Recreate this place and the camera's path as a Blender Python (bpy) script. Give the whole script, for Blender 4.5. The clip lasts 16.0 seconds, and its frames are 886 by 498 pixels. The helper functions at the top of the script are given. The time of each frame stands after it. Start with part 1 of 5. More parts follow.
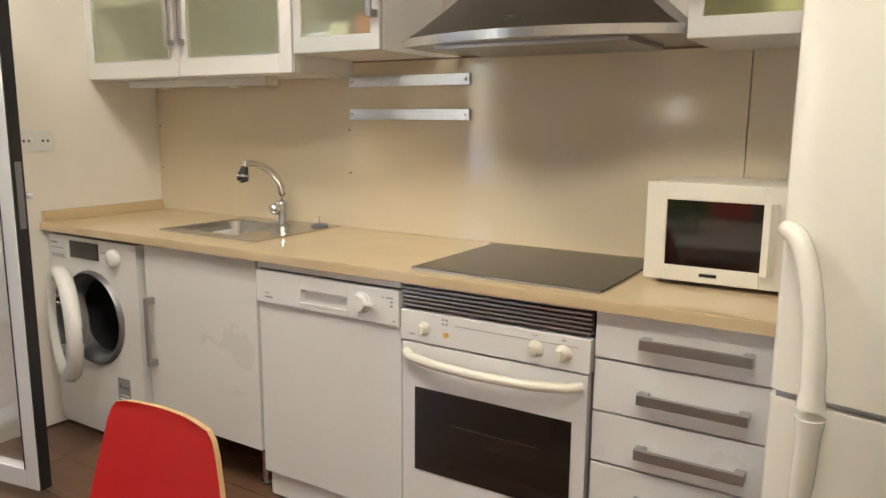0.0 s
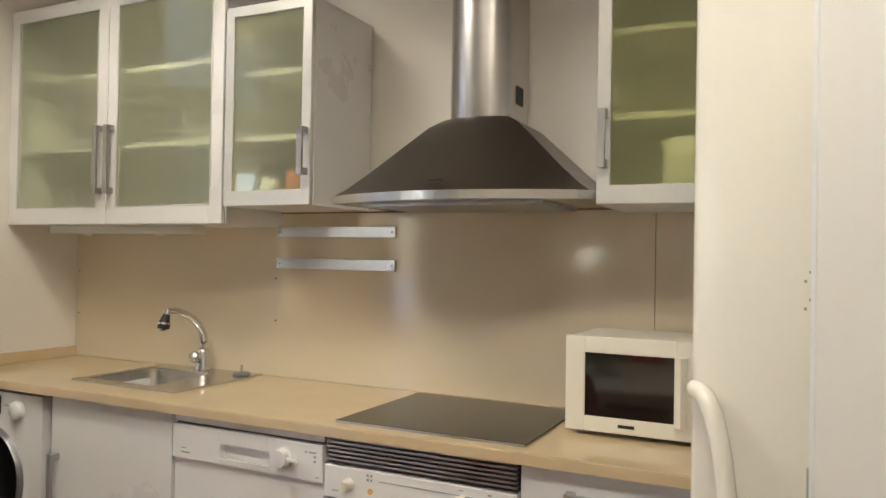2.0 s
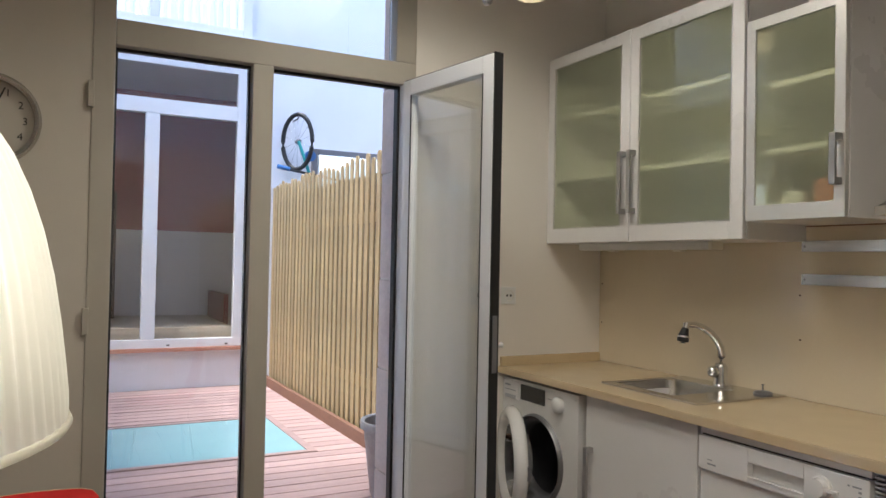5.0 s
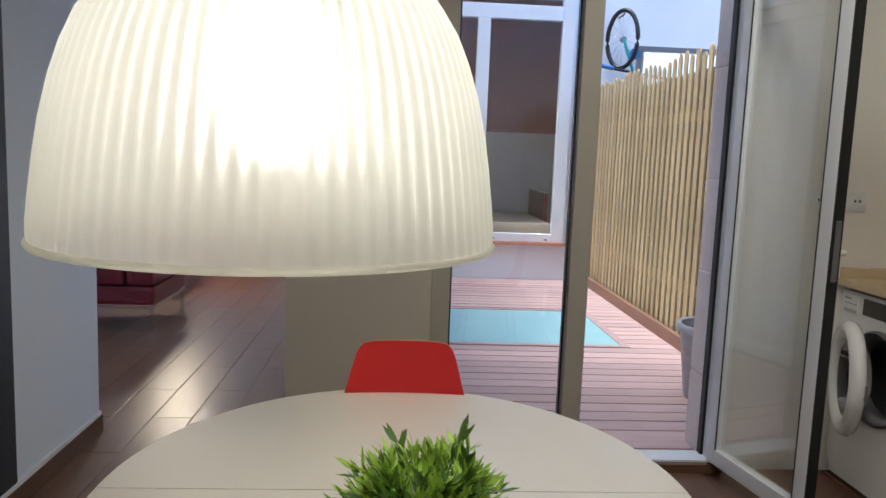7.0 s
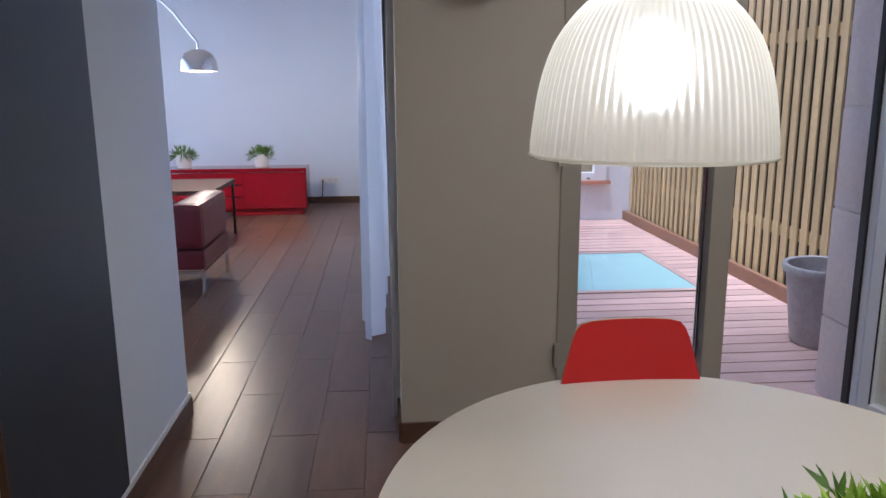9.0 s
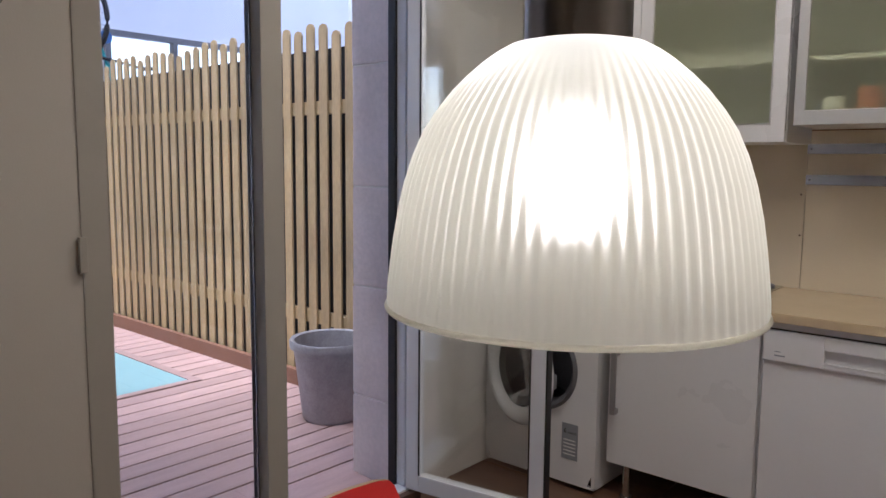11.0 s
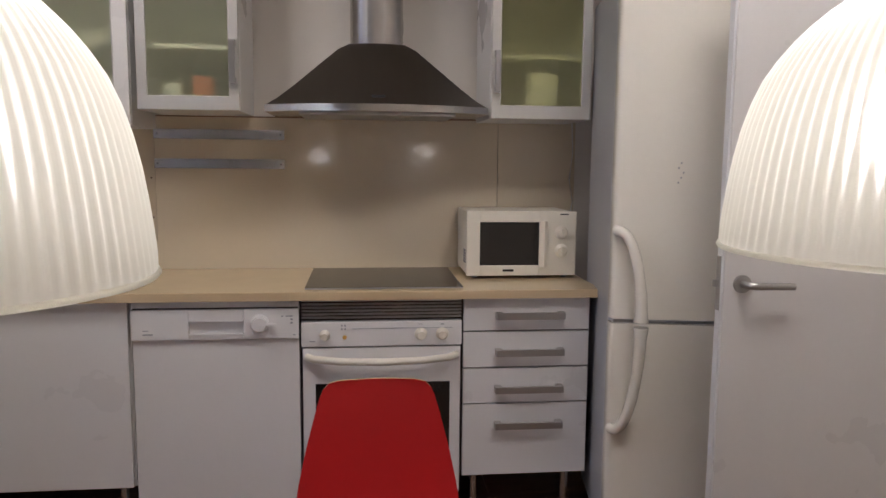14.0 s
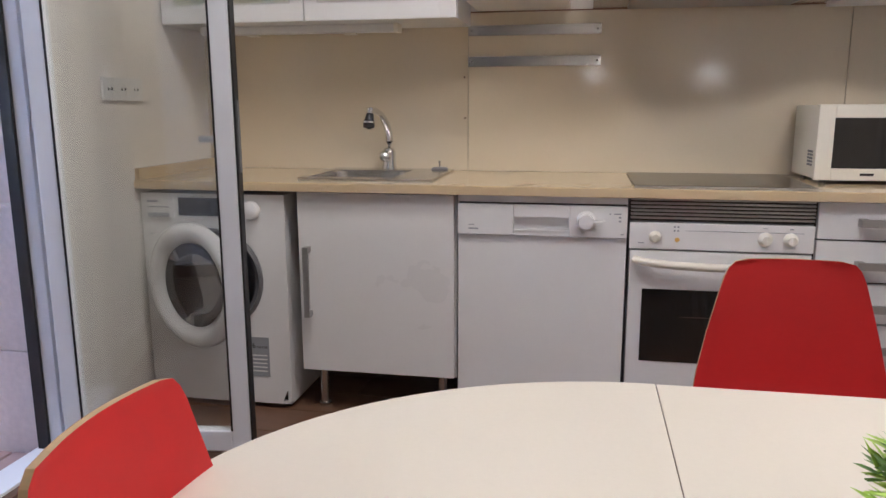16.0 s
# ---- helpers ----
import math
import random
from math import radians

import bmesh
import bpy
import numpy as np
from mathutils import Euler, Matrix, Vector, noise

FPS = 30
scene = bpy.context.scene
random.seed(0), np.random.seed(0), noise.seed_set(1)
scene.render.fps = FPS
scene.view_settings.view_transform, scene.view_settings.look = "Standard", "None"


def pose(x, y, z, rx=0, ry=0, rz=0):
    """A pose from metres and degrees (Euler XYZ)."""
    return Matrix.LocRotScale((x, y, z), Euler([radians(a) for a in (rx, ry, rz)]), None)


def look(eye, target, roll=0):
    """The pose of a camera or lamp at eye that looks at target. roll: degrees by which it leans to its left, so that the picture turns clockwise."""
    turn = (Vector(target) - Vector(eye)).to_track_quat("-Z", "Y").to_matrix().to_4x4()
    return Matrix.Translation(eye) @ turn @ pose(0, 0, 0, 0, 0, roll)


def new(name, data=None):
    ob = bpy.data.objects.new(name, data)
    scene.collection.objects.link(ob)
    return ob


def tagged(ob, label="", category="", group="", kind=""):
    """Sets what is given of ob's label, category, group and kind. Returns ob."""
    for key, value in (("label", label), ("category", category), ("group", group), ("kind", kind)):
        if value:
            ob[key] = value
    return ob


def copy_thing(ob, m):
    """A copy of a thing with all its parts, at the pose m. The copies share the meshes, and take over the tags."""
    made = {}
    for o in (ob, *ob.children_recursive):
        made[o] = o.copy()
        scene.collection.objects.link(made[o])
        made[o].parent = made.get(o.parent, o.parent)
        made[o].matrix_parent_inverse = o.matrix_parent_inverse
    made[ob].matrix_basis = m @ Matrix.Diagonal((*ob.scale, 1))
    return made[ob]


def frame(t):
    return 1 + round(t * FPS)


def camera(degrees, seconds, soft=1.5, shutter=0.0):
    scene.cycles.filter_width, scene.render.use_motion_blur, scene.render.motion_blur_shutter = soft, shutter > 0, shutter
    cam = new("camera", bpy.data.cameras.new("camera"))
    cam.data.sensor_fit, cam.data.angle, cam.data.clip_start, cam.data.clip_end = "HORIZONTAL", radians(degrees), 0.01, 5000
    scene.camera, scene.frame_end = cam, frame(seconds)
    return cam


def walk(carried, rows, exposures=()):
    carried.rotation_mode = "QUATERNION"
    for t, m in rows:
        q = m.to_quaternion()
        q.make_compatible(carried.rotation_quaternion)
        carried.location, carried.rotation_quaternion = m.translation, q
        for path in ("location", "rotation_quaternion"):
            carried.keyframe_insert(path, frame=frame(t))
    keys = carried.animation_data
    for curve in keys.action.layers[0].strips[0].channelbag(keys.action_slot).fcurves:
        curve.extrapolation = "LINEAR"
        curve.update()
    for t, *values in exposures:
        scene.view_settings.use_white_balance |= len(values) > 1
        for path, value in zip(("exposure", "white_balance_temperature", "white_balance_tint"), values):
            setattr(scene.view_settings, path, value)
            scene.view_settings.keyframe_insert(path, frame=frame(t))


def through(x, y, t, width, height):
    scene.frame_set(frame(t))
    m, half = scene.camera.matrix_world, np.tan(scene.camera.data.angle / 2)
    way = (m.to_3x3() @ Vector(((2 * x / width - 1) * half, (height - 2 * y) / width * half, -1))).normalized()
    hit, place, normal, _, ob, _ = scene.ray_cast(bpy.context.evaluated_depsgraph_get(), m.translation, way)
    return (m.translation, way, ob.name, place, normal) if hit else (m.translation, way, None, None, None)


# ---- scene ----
cam = camera(61.7, 16.0)
PATH = [
    (0, (3.04, -2.368, 1.339), (2.0, -0.694, 0.995), 0.4),
    (0.5, (3.055, -2.397, 1.341), (2.169, -0.623, 1.081), 0.6),
    (1, (3.069, -2.389, 1.364), (2.262, -0.566, 1.207), 0.9),
    (1.5, (3.073, -2.396, 1.377), (2.268, -0.566, 1.325), 1.0),
    (2, (3.057, -2.414, 1.391), (2.178, -0.617, 1.414), 1.0),
    (2.5, (3.039, -2.433, 1.403), (2.011, -0.718, 1.468), 0.7),
    (3, (3.019, -2.455, 1.401), (1.815, -0.861, 1.491), 0.8),
    (3.5, (3.02, -2.488, 1.41), (1.633, -1.05, 1.501), 0.9),
    (4, (3.02, -2.521, 1.41), (1.476, -1.253, 1.497), 1.0),
    (6.3, (3.05, -2.539, 1.371), (1.093, -2.157, 1.236), 1.9),
    (6.5, (3.095, -2.496, 1.381), (1.126, -2.209, 1.209), 2.1),
    (7, (3.103, -2.603, 1.364), (1.124, -2.473, 1.118), 2.2),
    (7.5, (3.062, -2.786, 1.351), (1.09, -2.788, 1.035), 2.1),
    (8, (3.015, -2.935, 1.334), (1.053, -2.992, 0.973), 1.7),
    (8.2, (2.977, -2.951, 1.36), (1.02, -3.019, 0.97), 0.9),
    (10.3, (2.227, -3.355, 1.372), (0.514, -2.371, 1.064), -0.3),
    (11, (2.05, -3.314, 1.41), (0.74, -1.82, 1.181), 0.5),
    (11.5, (1.979, -3.305, 1.41), (1.105, -1.515, 1.226), 1.0),
    (12, (1.983, -3.317, 1.415), (1.521, -1.376, 1.253), 0.9),
    (12.5, (2.031, -3.339, 1.417), (1.902, -1.347, 1.258), 0.5),
    (13, (2.062, -3.336, 1.418), (2.15, -1.343, 1.245), 0.5),
    (13.5, (2.068, -3.324, 1.412), (2.275, -1.343, 1.213), 0.5),
    (14, (2.025, -3.316, 1.374), (2.243, -1.34, 1.14), 0.5),
    (14.5, (1.951, -3.309, 1.277), (2.102, -1.332, 1.014), 0.44),
    (15, (1.923, -3.275, 1.199), (1.915, -1.3, 0.897), 0.32),
    (15.5, (1.806, -3.214, 1.146), (1.637, -1.253, 0.81), 0.25),
    (16, (1.638, -3.201, 1.179), (1.275, -1.275, 0.799), -0.16),
]
# exposure of the clip's camera on the way
EXPOSURES = [(0.0, 3.15, 6250, 10), (2.0, 2.9, 6200, 10), (4.0, 2.45, 6000, 12), (6.5, 2.1, 5850, 8), (8.0, 2.05, 5350, 14), (10.5, 2.05, 5600, 17), (12.5, 1.92, 5700, 20), (14.5, 2.4, 5750, 20), (16.0, 2.75, 5500, 18)]
SKY, SUN, SPOT, PEND = 0.15, 1.5, 26, 0.38
LAMP_R, LAMPS = 0.168, ((1.696, -2.732, 1.283), (2.526, -2.696, 1.297))
walk(cam, [(t, look(eye, target, roll)) for t, eye, target, roll in PATH], EXPOSURES)


# ---------------------------------------------------------------- light
world = bpy.data.worlds.new("world")
scene.world = world
world.use_nodes = True
wn = world.node_tree
sky = wn.nodes.new("ShaderNodeTexSky")
sky.sky_type, sky.sun_disc = "NISHITA", False
sky.sun_elevation, sky.sun_rotation = radians(55), radians(200)
wn.links.new(sky.outputs[0], wn.nodes["Background"].inputs[0])
wn.nodes["Background"].inputs[1].default_value = SKY


def lamp(name, kind, m, energy, colour, **more):
    data = bpy.data.lights.new(name, kind)
    data.energy, data.color = energy, colour
    if "size" in more:
        data.shadow_soft_size = more["size"]
    if "cone" in more:
        data.spot_size, data.spot_blend = radians(more["cone"]), 0.6
    if "angle" in more:
        data.angle = radians(more["angle"])
    ob = new(name, data)
    ob.matrix_world = m
    return ob


lamp("sun", "SUN", look((0, 0, 10), (-1.2, 2.5, 0)), SUN, (1.0, 0.96, 0.9), angle=20)


# ---------------------------------------------------------------- materials
def mat(name, colour, rough=0.5, metal=0.0, vary=0.08, scale=6.0, grain=60.0, bump=0.02, coat=0.0, random_tint=0.0, stretch=(1, 1, 1), alpha_emit=None):
    m = bpy.data.materials.new(name)
    m.use_nodes = True
    n, l = m.node_tree.nodes, m.node_tree.links
    b = n["Principled BSDF"]
    b.inputs["Roughness"].default_value, b.inputs["Metallic"].default_value = rough, metal
    b.inputs["Coat Weight"].default_value, b.inputs["Coat Roughness"].default_value = coat, 0.06
    co = n.new("ShaderNodeTexCoord")
    mp = n.new("ShaderNodeMapping")
    mp.inputs["Scale"].default_value = stretch
    l.new(co.outputs["Object"], mp.inputs[0])
    big, fine = n.new("ShaderNodeTexNoise"), n.new("ShaderNodeTexNoise")
    big.inputs["Scale"].default_value, big.inputs["Detail"].default_value = scale, 4
    fine.inputs["Scale"].default_value, fine.inputs["Detail"].default_value = grain, 3
    add = n.new("ShaderNodeMath")
    add.operation = "MULTIPLY_ADD"
    add.inputs[1].default_value = 0.6
    for t in (big, fine):
        l.new(mp.outputs[0], t.inputs["Vector"])
    l.new(big.outputs[0], add.inputs[0])
    half = n.new("ShaderNodeMath")
    half.operation = "MULTIPLY"
    half.inputs[1].default_value = 0.4
    l.new(fine.outputs[0], half.inputs[0])
    l.new(half.outputs[0], add.inputs[2])
    ramp = n.new("ShaderNodeMapRange")
    ramp.inputs["From Min"].default_value, ramp.inputs["From Max"].default_value = 0.25, 0.75
    ramp.inputs["To Min"].default_value, ramp.inputs["To Max"].default_value = 1 - vary, 1 + vary
    l.new(add.outputs[0], ramp.inputs[0])
    last = ramp.outputs[0]
    if random_tint:
        info, r2, mul = n.new("ShaderNodeObjectInfo"), n.new("ShaderNodeMapRange"), n.new("ShaderNodeMath")
        r2.inputs["To Min"].default_value, r2.inputs["To Max"].default_value = 1 - random_tint, 1 + random_tint
        l.new(info.outputs["Random"], r2.inputs[0])
        mul.operation = "MULTIPLY"
        l.new(last, mul.inputs[0])
        l.new(r2.outputs[0], mul.inputs[1])
        last = mul.outputs[0]
    mix = n.new("ShaderNodeVectorMath")
    mix.operation = "SCALE"
    mix.inputs[0].default_value = colour
    l.new(last, mix.inputs["Scale"])
    l.new(mix.outputs[0], b.inputs["Base Color"])
    if bump:
        bp = n.new("ShaderNodeBump")
        bp.inputs["Strength"].default_value, bp.inputs["Distance"].default_value = bump * 5, 0.002
        l.new(fine.outputs[0], bp.inputs["Height"])
        l.new(bp.outputs[0], b.inputs["Normal"])
    rr = n.new("ShaderNodeMapRange")
    rr.inputs["To Min"].default_value, rr.inputs["To Max"].default_value = max(rough - 0.025, 0.02), rough + 0.025
    l.new(big.outputs[0], rr.inputs[0])
    l.new(rr.outputs[0], b.inputs["Roughness"])
    return m


def glass(name, tint=(1, 1, 1), ior=1.45):
    m = bpy.data.materials.new(name)
    m.use_nodes = True
    n, l = m.node_tree.nodes, m.node_tree.links
    n.remove(n["Principled BSDF"])
    g = n.new("ShaderNodeBsdfGlass")
    g.inputs["Color"].default_value, g.inputs["Roughness"].default_value, g.inputs["IOR"].default_value = (*tint, 1), 0.0, ior
    l.new(g.outputs[0], n["Material Output"].inputs[0])
    return m


def frosted(name, tint, rough=0.3):
    m = mat(name, tint, rough, vary=0.02, bump=0)
    b = m.node_tree.nodes["Principled BSDF"]
    b.inputs["Transmission Weight"].default_value = 0.9
    b.inputs["IOR"].default_value = 1.12
    b.inputs["Coat Weight"].default_value, b.inputs["Coat Roughness"].default_value = 1.0, 0.03
    return m


def glowing(name, colour, strength):
    m = bpy.data.materials.new(name)
    m.use_nodes = True
    b = m.node_tree.nodes["Principled BSDF"]
    b.inputs["Base Color"].default_value = (*colour, 1)
    b.inputs["Emission Color"].default_value, b.inputs["Emission Strength"].default_value = (*colour, 1), strength
    return m


def shade_material(name, colour, through=0.62, clear=0.0, blur=0.5):
    """Cloth or opal plastic: diffuse, shining through, and a share that lets the bulb show blurred."""
    m = bpy.data.materials.new(name)
    m.use_nodes = True
    n, l = m.node_tree.nodes, m.node_tree.links
    b = n["Principled BSDF"]
    b.inputs["Base Color"].default_value, b.inputs["Roughness"].default_value = (*colour, 1), 0.35
    tl, mx = n.new("ShaderNodeBsdfTranslucent"), n.new("ShaderNodeMixShader")
    tl.inputs[0].default_value = (*colour, 1)
    mx.inputs[0].default_value = through
    l.new(b.outputs[0], mx.inputs[1])
    l.new(tl.outputs[0], mx.inputs[2])
    last = mx
    if clear:
        rf, m2 = n.new("ShaderNodeBsdfRefraction"), n.new("ShaderNodeMixShader")
        rf.inputs["Color"].default_value = (1, 0.98, 0.93, 1)
        rf.inputs["Roughness"].default_value, rf.inputs["IOR"].default_value = blur, 1.2
        m2.inputs[0].default_value = clear
        l.new(mx.outputs[0], m2.inputs[1])
        l.new(rf.outputs[0], m2.inputs[2])
        last = m2
    l.new(last.outputs[0], n["Material Output"].inputs[0])
    return m


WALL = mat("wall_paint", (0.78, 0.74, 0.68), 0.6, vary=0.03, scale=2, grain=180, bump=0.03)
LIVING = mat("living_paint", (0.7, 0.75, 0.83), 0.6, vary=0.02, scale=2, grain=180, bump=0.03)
# pier is whitish like WALL; its shade is put into this darker beige
COLUMN_SHADED = mat("shaded_column_paint", (0.52, 0.48, 0.41), 0.55, vary=0.03, scale=2, grain=180, bump=0.03)
CEIL = mat("ceiling_paint", (0.8, 0.78, 0.74), 0.7, vary=0.02, bump=0.02)
PATIO = mat("render_paint", (0.74, 0.76, 0.8), 0.8, vary=0.05, scale=1.5, grain=90, bump=0.06)
TILE = mat("brown_plank_tile", (0.16, 0.085, 0.05), 0.32, vary=0.3, scale=3, grain=40, bump=0.03, random_tint=0.15, stretch=(1, 8, 1))
SKIRT = mat("brown_skirting", (0.13, 0.07, 0.045), 0.4, vary=0.2, stretch=(1, 1, 6))
WHITE = mat("white_laminate", (0.76, 0.75, 0.74), 0.28, vary=0.02, scale=3, bump=0.006)
APPL = mat("white_enamel", (0.78, 0.77, 0.76), 0.22, vary=0.02, bump=0.004, coat=0.3)
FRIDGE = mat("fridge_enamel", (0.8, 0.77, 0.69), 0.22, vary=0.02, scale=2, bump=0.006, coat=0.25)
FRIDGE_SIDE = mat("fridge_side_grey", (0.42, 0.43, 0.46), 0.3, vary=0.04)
CREAM = mat("cream_plastic", (0.78, 0.74, 0.64), 0.35, vary=0.02, bump=0.005)
STONE = mat("beige_worktop", (0.6, 0.47, 0.29), 0.16, vary=0.05, scale=8, grain=260, bump=0.002, coat=0.3)
SPLASH = mat("beige_splashback", (0.68, 0.59, 0.44), 0.11, vary=0.03, scale=3, grain=220, bump=0.003)
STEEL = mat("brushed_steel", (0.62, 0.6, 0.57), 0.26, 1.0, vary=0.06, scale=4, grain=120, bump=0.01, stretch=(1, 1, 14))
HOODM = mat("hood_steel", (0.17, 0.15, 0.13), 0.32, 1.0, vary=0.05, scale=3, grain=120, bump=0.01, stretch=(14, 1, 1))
SATIN = mat("satin_handle_metal", (0.45, 0.44, 0.43), 0.36, 0.9, vary=0.04, grain=200, bump=0.01)
CHROME = mat("chrome", (0.75, 0.75, 0.76), 0.1, 1.0, vary=0.02, bump=0)
ALU = mat("pale_aluminium", (0.66, 0.65, 0.62), 0.35, 0.4, vary=0.03, bump=0.005)
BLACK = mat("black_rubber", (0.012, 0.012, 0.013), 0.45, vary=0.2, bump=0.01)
HOB = mat("black_glass_ceramic", (0.035, 0.03, 0.025), 0.2, vary=0.1, bump=0)
DARKGLASS = mat("dark_oven_glass", (0.012, 0.011, 0.01), 0.06, vary=0.05, bump=0, coat=0.5)
GREY = mat("grey_plastic", (0.16, 0.16, 0.17), 0.35, vary=0.05)
DRUM = mat("drum_steel", (0.2, 0.2, 0.21), 0.4, 0.8, vary=0.1)
RED = mat("red_laminate", (0.55, 0.008, 0.008), 0.55, vary=0.05, scale=5, bump=0.004)
PLY = mat("beech_ply_edge", (0.52, 0.35, 0.17), 0.5, vary=0.12, stretch=(1, 1, 20))
TABLE = mat("cream_table_top", (0.72, 0.66, 0.56), 0.34, vary=0.03, scale=4, grain=150, bump=0.008)
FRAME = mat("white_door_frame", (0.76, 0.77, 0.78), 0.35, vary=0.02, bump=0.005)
# inner frame is white like FRAME, darkened to beige for its shade
FRAME_SHADED = mat("shaded_window_frame", (0.4, 0.37, 0.31), 0.45, vary=0.03, bump=0.005)
PIER = mat("pinkish_stone", (0.74, 0.65, 0.61), 0.85, vary=0.16, scale=4, grain=45, bump=0.2)
DECK = mat("reddish_decking", (0.44, 0.3, 0.27), 0.55, vary=0.2, scale=3, grain=50, bump=0.06, random_tint=0.16, stretch=(6, 1, 1))
FENCE = mat("pale_pine", (0.42, 0.31, 0.16), 0.65, vary=0.38, scale=2.5, grain=30, bump=0.06, random_tint=0.14, stretch=(5, 5, 0.7))
KERB = mat("brown_timber", (0.2, 0.1, 0.06), 0.6, vary=0.2, stretch=(1, 6, 6))
FLOORGLASS = mat("frosted_floor_glass", (0.28, 0.5, 0.52), 0.25, vary=0.05, scale=3, bump=0.005)
ZINC = mat("galvanised_zinc", (0.36, 0.36, 0.38), 0.5, 0.5, vary=0.2, scale=20, grain=80, bump=0.03)
PANE = glass("window_pane")
DOORPANE = glass("door_pane", (0.95, 0.955, 0.95), 1.52)
FROST = frosted("frosted_green_glass", (0.6, 0.62, 0.46), 0.32)
FROST_R = frosted("frosted_lime_glass", (0.56, 0.56, 0.32))
LENS = glowing("lit_lamp_lens", (1.0, 0.84, 0.6), 3)
SHADE = shade_material("ribbed_opal_shade", (0.93, 0.9, 0.8))
DOME = shade_material("ribbed_opal_dome", (0.9, 0.88, 0.77), 0.5, 0.58, 0.85)
LEAF = mat("leaf_green", (0.36, 0.55, 0.06), 0.45, vary=0.5, scale=30, bump=0.02)
LEAF_D = mat("leaf_dark_green", (0.1, 0.2, 0.03), 0.5, vary=0.4, scale=30, bump=0.02)
POT = mat("white_ceramic", (0.72, 0.72, 0.71), 0.3, vary=0.03)
MAROON = mat("dark_red_leather", (0.16, 0.014, 0.022), 0.38, vary=0.12, scale=8, grain=120, bump=0.05)
REDGLOSS = mat("red_gloss_lacquer", (0.3, 0.008, 0.016), 0.14, vary=0.05, bump=0, coat=0.4)
CURTAIN = shade_material("white_voile", (0.78, 0.82, 0.88))
SLATE = mat("blue_black_board", (0.025, 0.032, 0.042), 0.38, vary=0.15, scale=2, grain=90, bump=0.01)
OAK = mat("pale_oak_shelf", (0.42, 0.28, 0.14), 0.5, vary=0.15, stretch=(1, 12, 12))
TERRA = mat("terracotta_sill", (0.48, 0.23, 0.16), 0.7, vary=0.15)
BEDLINEN = mat("cream_bed_linen", (0.66, 0.58, 0.45), 0.9, vary=0.06, bump=0.03)
HEADRED = mat("dusty_red_paint", (0.32, 0.08, 0.07), 0.6, vary=0.06)
BROWNWOOD = mat("brown_wood", (0.1, 0.055, 0.035), 0.5, vary=0.2)
TURQ = mat("turquoise_paint", (0.05, 0.42, 0.42), 0.35, vary=0.04)
BLUEP = mat("blue_plastic", (0.05, 0.16, 0.4), 0.4, vary=0.05)
LABEL = mat("grey_print", (0.3, 0.31, 0.33), 0.5, vary=0.03, bump=0)
PAPER = mat("white_paper", (0.75, 0.75, 0.73), 0.6, vary=0.02, bump=0)
AMBER = mat("amber_plastic", (0.7, 0.42, 0.1), 0.3, vary=0.03, bump=0)
SOFTRED = mat("orange_packet", (0.5, 0.16, 0.1), 0.6, vary=0.05)


# ---------------------------------------------------------------- mesh helpers
def box(bm, x0, y0, z0, x1, y1, z1, bevel=0.0):
    made = bmesh.ops.create_cube(bm, size=1)["verts"]
    for v in made:
        v.co = ((x0 + x1) / 2 + v.co.x * abs(x1 - x0), (y0 + y1) / 2 + v.co.y * abs(y1 - y0), (z0 + z1) / 2 + v.co.z * abs(z1 - z0))
    if bevel:
        edges = {e for v in made for e in v.link_edges}
        bmesh.ops.bevel(bm, geom=list(edges), offset=bevel, segments=2, affect="EDGES", profile=0.7)
    return bm


def boxes(*rows, bevel=0.0):
    bm = bmesh.new()
    for r in rows:
        box(bm, *r, bevel=bevel)
    return bm


def tube(bm, points, radius, sides=10, cap=True):
    pts = [Vector(p) for p in points]
    rings = []
    for i, p in enumerate(pts):
        d = (pts[min(i + 1, len(pts) - 1)] - pts[max(i - 1, 0)]).normalized()
        q = d.to_track_quat("Z", "Y")
        r = radius[i] if isinstance(radius, (list, tuple)) else radius
        rings.append([bm.verts.new(p + q @ Vector((r * math.cos(a), r * math.sin(a), 0))) for a in (2 * math.pi * k / sides for k in range(sides))])
    for a, b in zip(rings, rings[1:]):
        for k in range(sides):
            bm.faces.new((a[k], a[(k + 1) % sides], b[(k + 1) % sides], b[k])).smooth = True
    if cap:
        bm.faces.new(rings[0][::-1])
        bm.faces.new(rings[-1])
    return bm


def lathe(bm, profile, sides=32, centre=(0, 0, 0), ripple=None):
    """Turns (radius, height) pairs round the z axis."""
    rings = []
    for r, z in profile:
        ring = []
        for k in range(sides):
            a = 2 * math.pi * k / sides
            rr = r + (ripple(k, r, z) if ripple else 0)
            ring.append(bm.verts.new((centre[0] + rr * math.cos(a), centre[1] + rr * math.sin(a), centre[2] + z)))
        rings.append(ring)
    for a, b in zip(rings, rings[1:]):
        for k in range(sides):
            bm.faces.new((a[k], a[(k + 1) % sides], b[(k + 1) % sides], b[k])).smooth = True
    return bm


def disc(bm, centre, axis, radius, depth, sides=24):
    c, a = Vector(centre), Vector(axis).normalized()
    return tube(bm, [c, c + a * depth], radius, sides)


def prism(bm, outline, z0, z1):
    """Extrudes an outline of (x, y) from z0 to z1."""
    lo = [bm.verts.new((x, y, z0)) for x, y in outline]
    hi = [bm.verts.new((x, y, z1)) for x, y in outline]
    n = len(lo)
    bm.faces.new(lo[::-1])
    bm.faces.new(hi)
    for k in range(n):
        bm.faces.new((lo[k], lo[(k + 1) % n], hi[(k + 1) % n], hi[k]))
    return bm


